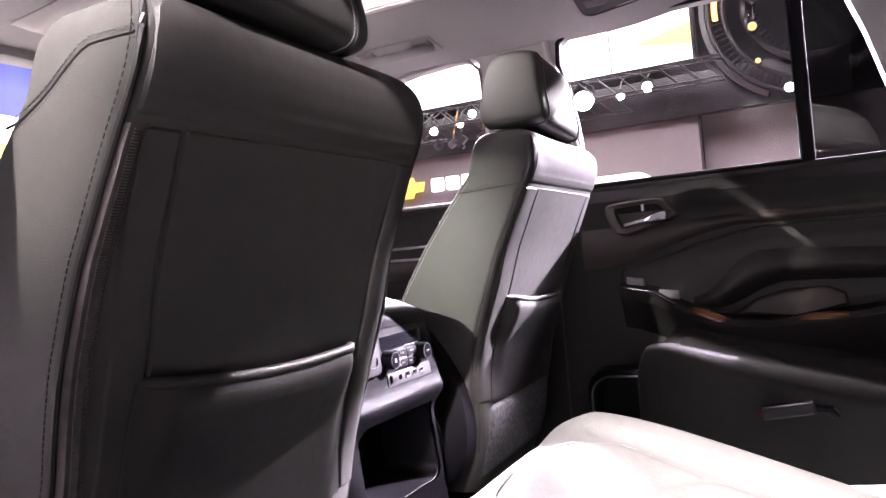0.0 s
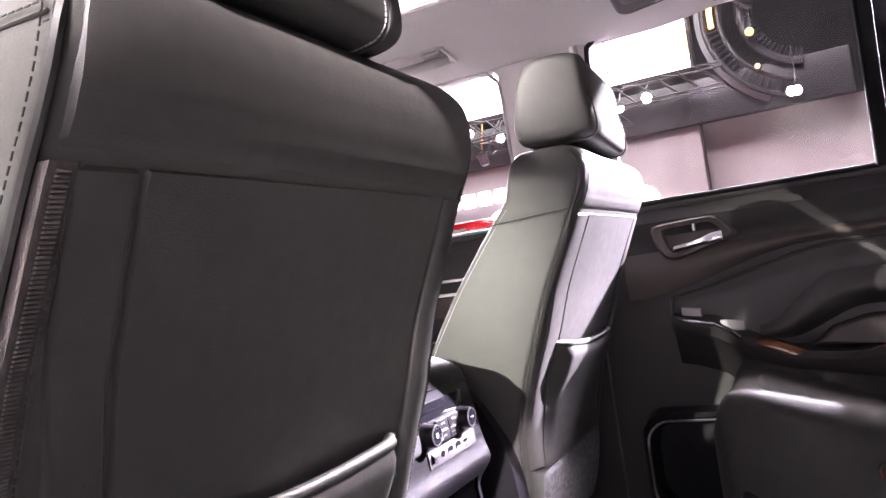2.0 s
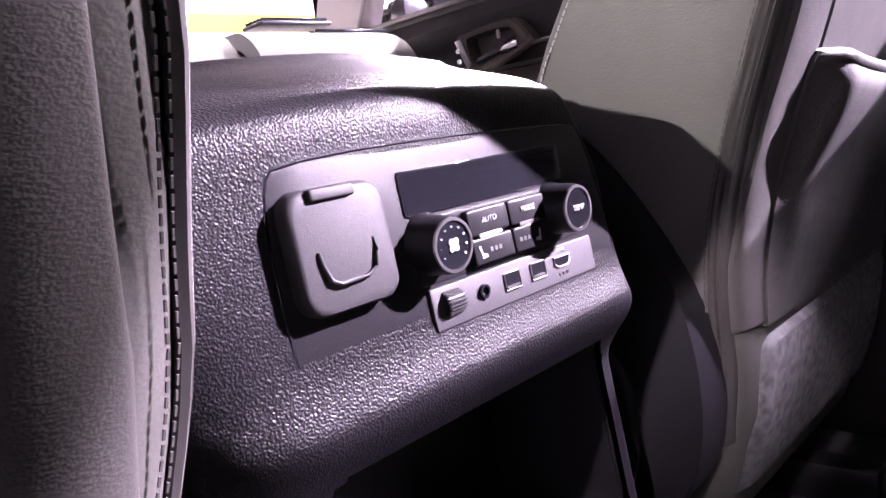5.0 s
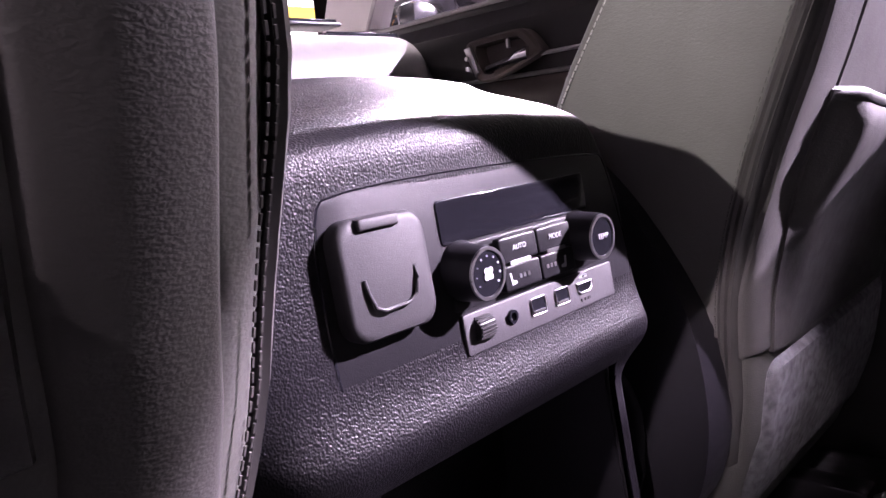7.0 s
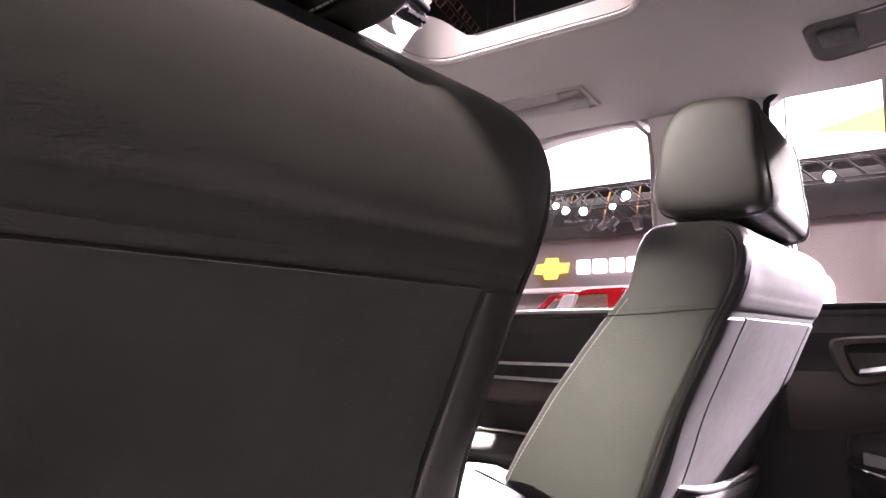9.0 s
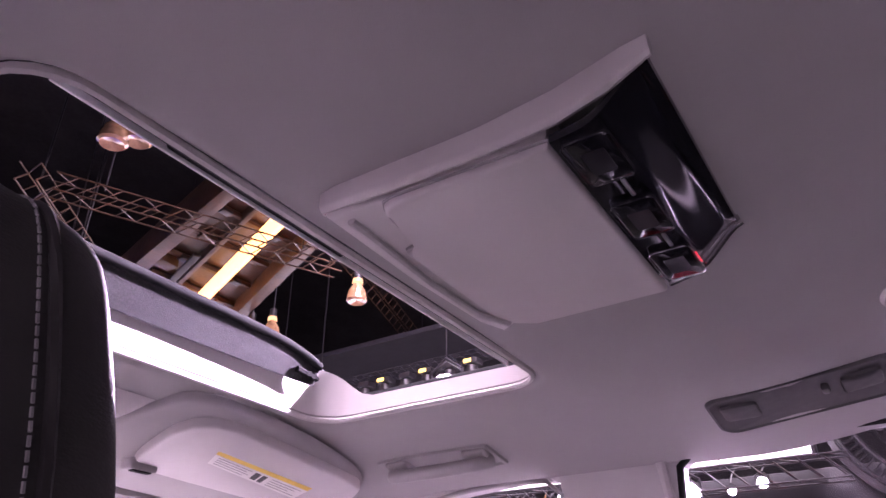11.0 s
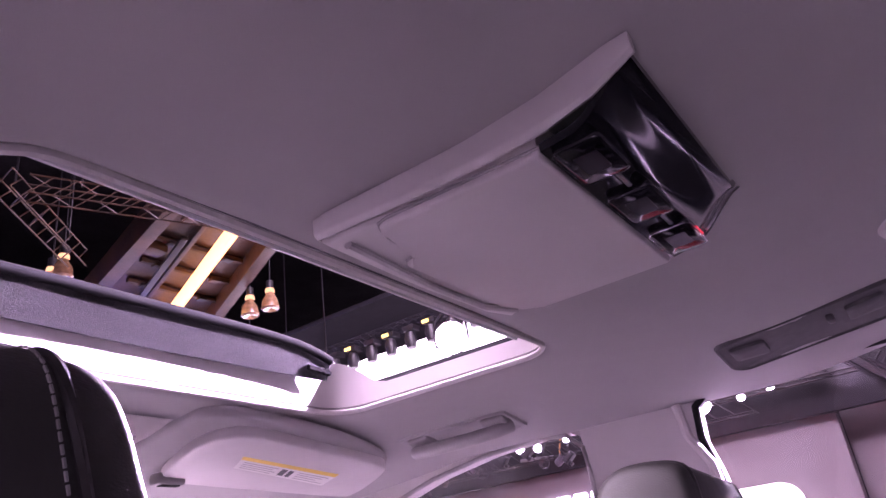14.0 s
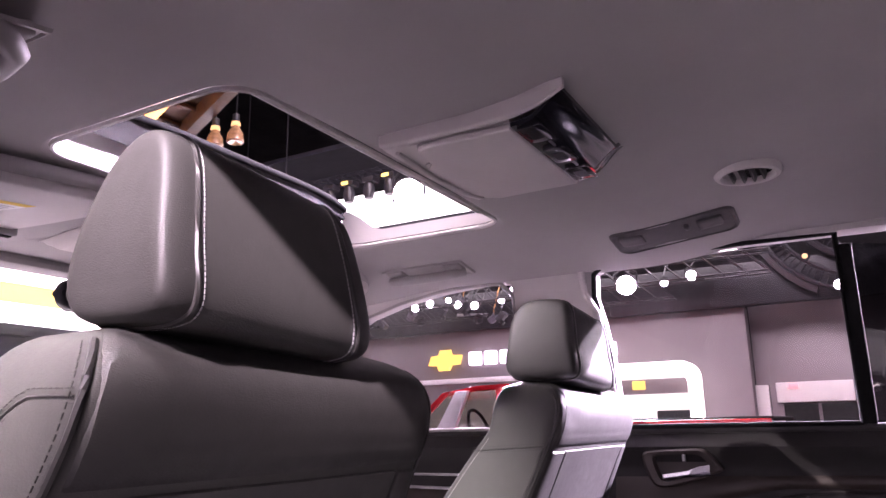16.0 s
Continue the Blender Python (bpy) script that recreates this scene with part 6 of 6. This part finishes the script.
def rig_fixture(place, kind, turn, size):
    """A dark lamp body, dimmer box or cable coil that hangs in the rig."""
    x, y, z = place
    ob = thing("rig_fixture", place, "dark unlit stage fixture hanging in the lighting rig", "stage fixture", "rig fixtures")
    spin = Matrix.Rotation(radians(turn), 4, "X")
    if kind == 0:
        can = turned([(0.0, -1.2), (0.55, -1.2), (0.7, -0.9), (0.75, 0.3), (1.0, 0.7), (0.92, 0.74), (0.7, 0.4), (0.0, 0.3)], 12)
    elif kind == 1:
        can = merge(box((0, 0, 0), (1.2, 1.9, 1.0), 0.12), box((0, 0.5, -0.75), (0.7, 0.6, 0.7), 0.1))
    else:
        can = merge(*[tube([(0.2 * r, (0.9 - 0.12 * r) * math.cos(2 * math.pi * k / 14), (0.9 - 0.12 * r) * math.sin(2 * math.pi * k / 14)) for k in range(14)], 0.11, 5, closed=True) for r in range(3)])
    can.transform(Matrix.Translation(place) @ spin @ Matrix.Scale(size, 4))
    part("fixture_body", can, TRUSS if kind else RIG_GREY, ob)
    part("clamp", tube([(x, y, z + size * 0.6), (x, y, z + size * 1.6), (9.05, y, 3.06)], 0.012, 5), RIG_BRASS if kind == 0 else TRUSS, ob)
    return ob


RIG_GREY = material("grey_rig_metal", (0.11, 0.10, 0.12), 0.4, metal=0.6, spread=0.3, scale=9)
RIG_BRASS = material("amber_rig_metal", (0.30, 0.14, 0.04), 0.45, metal=0.5, spread=0.3, scale=9)
for k in range(34):
    y = 2.75 + 0.205 * k + rng.uniform(-0.08, 0.08)
    rig_fixture((8.75 + rng.uniform(-0.15, 0.5), y, 2.62 + rng.uniform(-0.17, 0.26)), (0, 1, 0, 2, 1)[k % 5], rng.uniform(-60, 60), rng.uniform(0.055, 0.095))
for k, (y, z, length) in enumerate(((3.4, 2.72, 0.7), (4.6, 2.60, 0.5), (5.5, 2.78, 0.8), (6.7, 2.58, 0.6), (7.9, 2.70, 0.7))):
    pipe = thing("rig_pipe", (8.95, y, z), "pale aluminium pipe across the lighting rig", "pipe", "rig pipes")
    part("pipe", tube([(8.95, y - length / 2, z - 0.02), (8.95, y + length / 2, z + 0.02)], 0.022, 8), SATIN_METAL, pipe)
    part("clamp", tube([(8.95, y, z), (9.0, y, 3.06)], 0.012, 5), TRUSS, pipe)


def ring_truss():
    """An arc of a hanging ring: two ladder tracks with lamps, its lower end hangs free."""
    ob = thing("ring_truss", (9.35, -0.4, 2.5), "curved black ladder truss with amber and white lamps", "truss")
    centre = Vector((9.35, -0.62, 3.72))
    def at(r, q, dx=0.0):
        return centre + Vector((dx, r * math.cos(radians(q)), r * math.sin(radians(q))))
    arc = [-78 + 3.5 * k for k in range(56)]
    for r, dx in ((1.22, 0.0), (1.03, 0.0), (1.22, 0.28), (1.03, 0.28)):
        part("ring_chord", tube([at(r, q, dx) for q in arc], 0.028, 6), TRUSS, ob)
    for r0, r1, dx in ((1.03, 1.22, 0.0), (1.03, 1.22, 0.28)):
        part("rungs", merge(*[tube([at(r0, q, dx), at(r1, q, dx)], 0.013, 4) for q in range(-76, 118, 4)]), TRUSS, ob, "ladder rungs")
    part("braces", merge(*[tube([at(1.22, q), at(1.22, q + 8, 0.28)], 0.013, 4) for q in range(-76, 112, 8)]), TRUSS, ob)
    skirt = [[at(1.26, q, 0.02), at(1.33, q, 0.06), at(1.33, q, 0.26), at(1.26, q, 0.30)] for q in arc[4:]]
    part("skirt", rings(skirt), HANDLE_DARK, ob, "grey cloth skirt")
    part("inner_track", tube([at(0.78, q, 0.1) for q in range(-80, 20, 5)], 0.05, 6), TRUSS, ob)
    part("inner_rungs", merge(*[tube([at(0.62, q, 0.1), at(0.84, q, 0.1)], 0.014, 4) for q in range(-78, 18, 5)]), TRUSS, ob)
    part("amber_strip", tube([at(1.125, q, -0.04) for q in range(-6, 22, 4)], 0.035, 6), GLOW_AMBER, ob, "amber light strip")
    for (y, z), size, glow, words in (((0.06, 3.40), 1.15, GLOW_GOLD, "gold lamp"), ((0.03, 2.96), 0.75, GLOW_WARM, "dim amber lamp"), ((-0.30, 2.56), 1.2, GLOW_WHITE, "white lamp")):
        p = Vector((9.22, y, z))
        lamp = part("lamp", turned([(0.0, -0.05 * size), (0.045 * size, -0.045 * size), (0.055 * size, 0.03 * size), (0.0, 0.05 * size)], 14, p, "x"), glow, ob, words)
        part("lamp_body", turned([(0.058 * size, -0.04 * size), (0.064 * size, 0.05 * size), (0.045 * size, 0.16 * size), (0.0, 0.17 * size)], 14, p, "x"), TRUSS, lamp)
    part("yoke", tube([(9.30, 0.06, 3.50), (9.33, 0.02, 3.72), (9.35, 0.20, 3.90)], 0.03, 6), TRUSS, ob)
    return ob


ring_truss()


def hall_rig():
    """What hangs over the sunroof."""
    beam = thing("roof_beam", (6.2, 9.0, 6.0), "brown steel roof beam with an amber light tube", "roof beam")
    def slab(corners, z, thick, name, mat, label=""):
        part(name, prism(corners, "z", z, z + thick, 0.02), mat, beam, label)
    slab([(3.89, 4.2), (4.97, 4.05), (8.35, 11.4), (5.95, 11.6)], 6.25, 0.3, "beam_web", AMBER_STEEL)
    slab([(3.87, 4.2), (4.05, 4.2), (6.05, 11.6), (5.80, 11.6)], 5.95, 0.4, "beam_flange", AMBER_STEEL)
    slab([(4.99, 4.1), (5.19, 4.1), (8.50, 11.4), (8.28, 11.4)], 5.95, 0.4, "beam_flange", AMBER_STEEL)
    slab([(4.31, 4.2), (4.39, 4.2), (6.95, 11.4), (6.86, 11.4)], 6.10, 0.2, "beam_rib", AMBER_STEEL)
    part("light_tube", tube([(4.56, 4.2, 6.0), (7.10, 10.5, 6.0)], 0.10, 10), GLOW_AMBER, beam, "amber light tube")
    part("junction_box", box((5.35, 8.3, 6.15), (0.30, 0.25, 0.20), 0.02), AMBER_STEEL, beam)
    for k in range(-4, 6):
        a, b = Vector((4.95 + 0.28 * k, 7.35 + 0.75 * k, 6.2)), Vector((6.35 + 0.36 * k, 7.25 + 0.74 * k, 6.2))
        part("cross_rib", tube([a, b], 0.05, 6), AMBER_STEEL, beam)
        for q in (0.18, 0.82):
            part("bolt_plate", box(a.lerp(b, q) + Vector((0, 0, -0.04)), (0.16, 0.12, 0.05), 0.01), TRUSS if k % 2 else AMBER_STEEL, beam)
    part("cable_tray", box((5.9, 9.1, 6.02), (0.10, 3.2, 0.05), 0.01, Matrix.Rotation(radians(-20), 4, "Z")), TRUSS, beam)
    for x, y, z in ((4.30, 9.05, 5.50), (4.42, 9.0, 5.72), (7.10, 8.25, 5.52), (7.28, 7.98, 5.60), (6.80, 5.85, 5.50), (2.66, 5.60, 5.50), (2.86, 5.52, 5.62)):
        lamp = thing("bell_lamp", (x, y, z), "warm glass bell lamp hanging from the hall roof", "bell lamp", "bell lamps")
        part("bell", turned([(0.03, 0.22), (0.075, 0.19), (0.10, 0.13), (0.13, 0.08), (0.145, -0.01), (0.15, -0.06), (0.12, -0.085), (0.0, -0.05)], 16, (x, y, z)), BELL_GLASS, lamp, "amber glass bell")
        part("bulb_collar", turned([(0.0, 0.285), (0.07, 0.275), (0.08, 0.215), (0.0, 0.205)], 12, (x, y, z)), GLOW_WARM, lamp, "warm lit collar")
        part("gear_box", turned([(0.0, 0.42), (0.06, 0.41), (0.06, 0.24), (0.0, 0.23)], 12, (x, y, z)), TRUSS, lamp)
        part("cable", tube([(x, y, z + 0.4), (x, y, 10.95)], 0.012, 5), TRUSS, lamp)
    truss((2.6, 7.0, 5.6), (4.2, 8.25, 5.6), 0.22, label="brown lattice truss under the hall roof", mat=AMBER_STEEL)
    truss((2.9, 7.02, 5.6), (6.10, 5.62, 5.6), 0.22, label="brown lattice truss under the hall roof", mat=AMBER_STEEL)
    truss((6.6, 6.6, 7.0), (13.0, 8.6, 7.0), 0.25, label="dark lattice truss under the hall roof", mat=AMBER_STEEL)
    solid("stage_roof_panel", prism([(9.45, 2.5), (11.9, 2.5), (11.9, 14.0), (9.45, 14.0)], "z", 6.05, 6.15, 0.02), TRUSS, "black cloth panel under the hall roof", "panel", kind="structure")
    for k in range(9):
        y = 8.6 - 0.42 * k
        ob = thing("moving_head", (9.0, y, 4.95), "black moving-head lamp with a yellow tag on the screen's top", "stage lamp", "moving heads")
        part("base", box((9.0, y, 5.10), (0.22, 0.22, 0.10), 0.02), TRUSS, ob)
        part("head", turned([(0.0, -0.16), (0.08, -0.15), (0.11, 0.0), (0.08, 0.12), (0.0, 0.14)], 12, (8.98, y + 0.02, 4.92)), TRUSS, ob)
        if k % 2 == 0:
            part("tag", box((8.88, y + 0.05, 5.10), (0.02, 0.14, 0.06), 0.01), GLOW_YELLOW, ob, "yellow lit tag")
    truss((9.1, 0.9, 5.24), (9.1, 11.0, 5.24), 0.16)


hall_rig()


# ---------------------------------------------------------------- pickup truck
def pickup():
    ob = thing("pickup_truck", (5.2, 1.6, GROUND), "red pickup truck with white trim parked beside the vehicle", "truck")
    x0, x1 = 4.5, 6.3
    def shell(outline, a, b, name, mat, label="", bev=0.03):
        return part(name, prism(outline, "x", a, b, bev, 3), mat, ob, label)
    lower = rounded([(0.10, 0.0), (0.10, 0.93), (0.14, 0.955), (1.66, 0.955), (1.72, 0.90), (3.05, 0.885), (4.30, 0.86), (5.05, 0.80), (5.25, 0.66), (5.28, -0.05), (5.1, -0.15), (0.2, -0.15)], 1)
    shell(lower, x0, x1, "body", RED_PAINT, "red painted body")
    roof = [(1.76, 1.19), (1.84, 1.255), (2.05, 1.284), (2.32, 1.280), (2.56, 1.252), (2.66, 1.20), (2.30, 1.240), (1.95, 1.240)]
    shell(roof, x0 + 0.06, x1 - 0.06, "cab_roof", RED_PAINT, "red cab roof", 0.01)
    for side in (x0 + 0.02, x1 - 0.08):
        for name, quad in (("windscreen_pillar", [(2.98, 0.885), (3.06, 0.885), (2.64, 1.235), (2.57, 1.245)]), ("door_pillar", [(2.56, 0.885), (2.74, 0.885), (2.52, 1.240), (2.41, 1.242)]),
                           ("rear_pillar", [(1.70, 0.95), (2.13, 0.89), (2.16, 1.25), (2.00, 1.265), (1.80, 1.21)])):
            part(name, prism(quad, "x", side, side + 0.06, 0.008), WHITE_PAINT if name == "door_pillar" else RED_PAINT, ob, "bright door pillar" if name == "door_pillar" else "")
        part("waist_trim", box((side + 0.01, 2.4, 0.868), (0.10, 1.5, 0.016), 0.006), WHITE_PAINT, ob, "bright waist strip")
    for name, quad in (("side_glass", [(2.75, 0.89), (2.97, 0.89), (2.60, 1.23), (2.53, 1.235)]), ("rear_side_glass", [(2.14, 0.89), (2.55, 0.89), (2.40, 1.238), (2.17, 1.245)])):
        part(name, prism(quad, "x", x0 + 0.045, x0 + 0.050), clear_glass("truck_glass", (0.75, 0.8, 0.72), 0.06), ob)
    part("truck_seat", box((5.05, 2.22, 0.80), (0.5, 0.16, 0.40), 0.06, segments=3), RUBBER, ob)
    part("seat_headrest", box((5.05, 2.22, 1.07), (0.24, 0.10, 0.15), 0.04, segments=3), RUBBER, ob)
    part("truck_mirror", box((x0 - 0.12, 2.92, 0.98), (0.16, 0.10, 0.16), 0.03, segments=3), RUBBER, ob)
    part("steering_wheel", tube([(5.0 + 0.17 * math.cos(2 * math.pi * k / 20), 2.55 + 0.06 * math.sin(2 * math.pi * k / 20), 0.94 + 0.16 * math.sin(2 * math.pi * k / 20)) for k in range(20)], 0.015, 6, closed=True), RUBBER, ob)
    part("bed_rail", box((x0 + 0.06, 0.90, 0.960), (0.14, 1.5, 0.03), 0.012), RED_PAINT, ob)
    part("bed_cover", box((5.4, 0.90, 0.975), (1.6, 1.5, 0.03), 0.01), RUBBER, ob, "dark bed cover")
    for y in (0.85, 4.35):
        for x in (x0 + 0.12, x1 - 0.12):
            wheel = part("wheel", turned([(0.0, -0.12), (0.36, -0.12), (0.40, -0.06), (0.40, 0.06), (0.36, 0.12), (0.0, 0.12)], 28, (x, y, GROUND + 0.40), "x"), TYRE, ob)
            part("rim", turned([(0.0, -0.128), (0.22, -0.130), (0.24, -0.122), (0.24, 0.122), (0.22, 0.130), (0.0, 0.128)], 20, (x, y, GROUND + 0.40), "x"), SATIN_METAL, wheel)
    return ob


pickup()
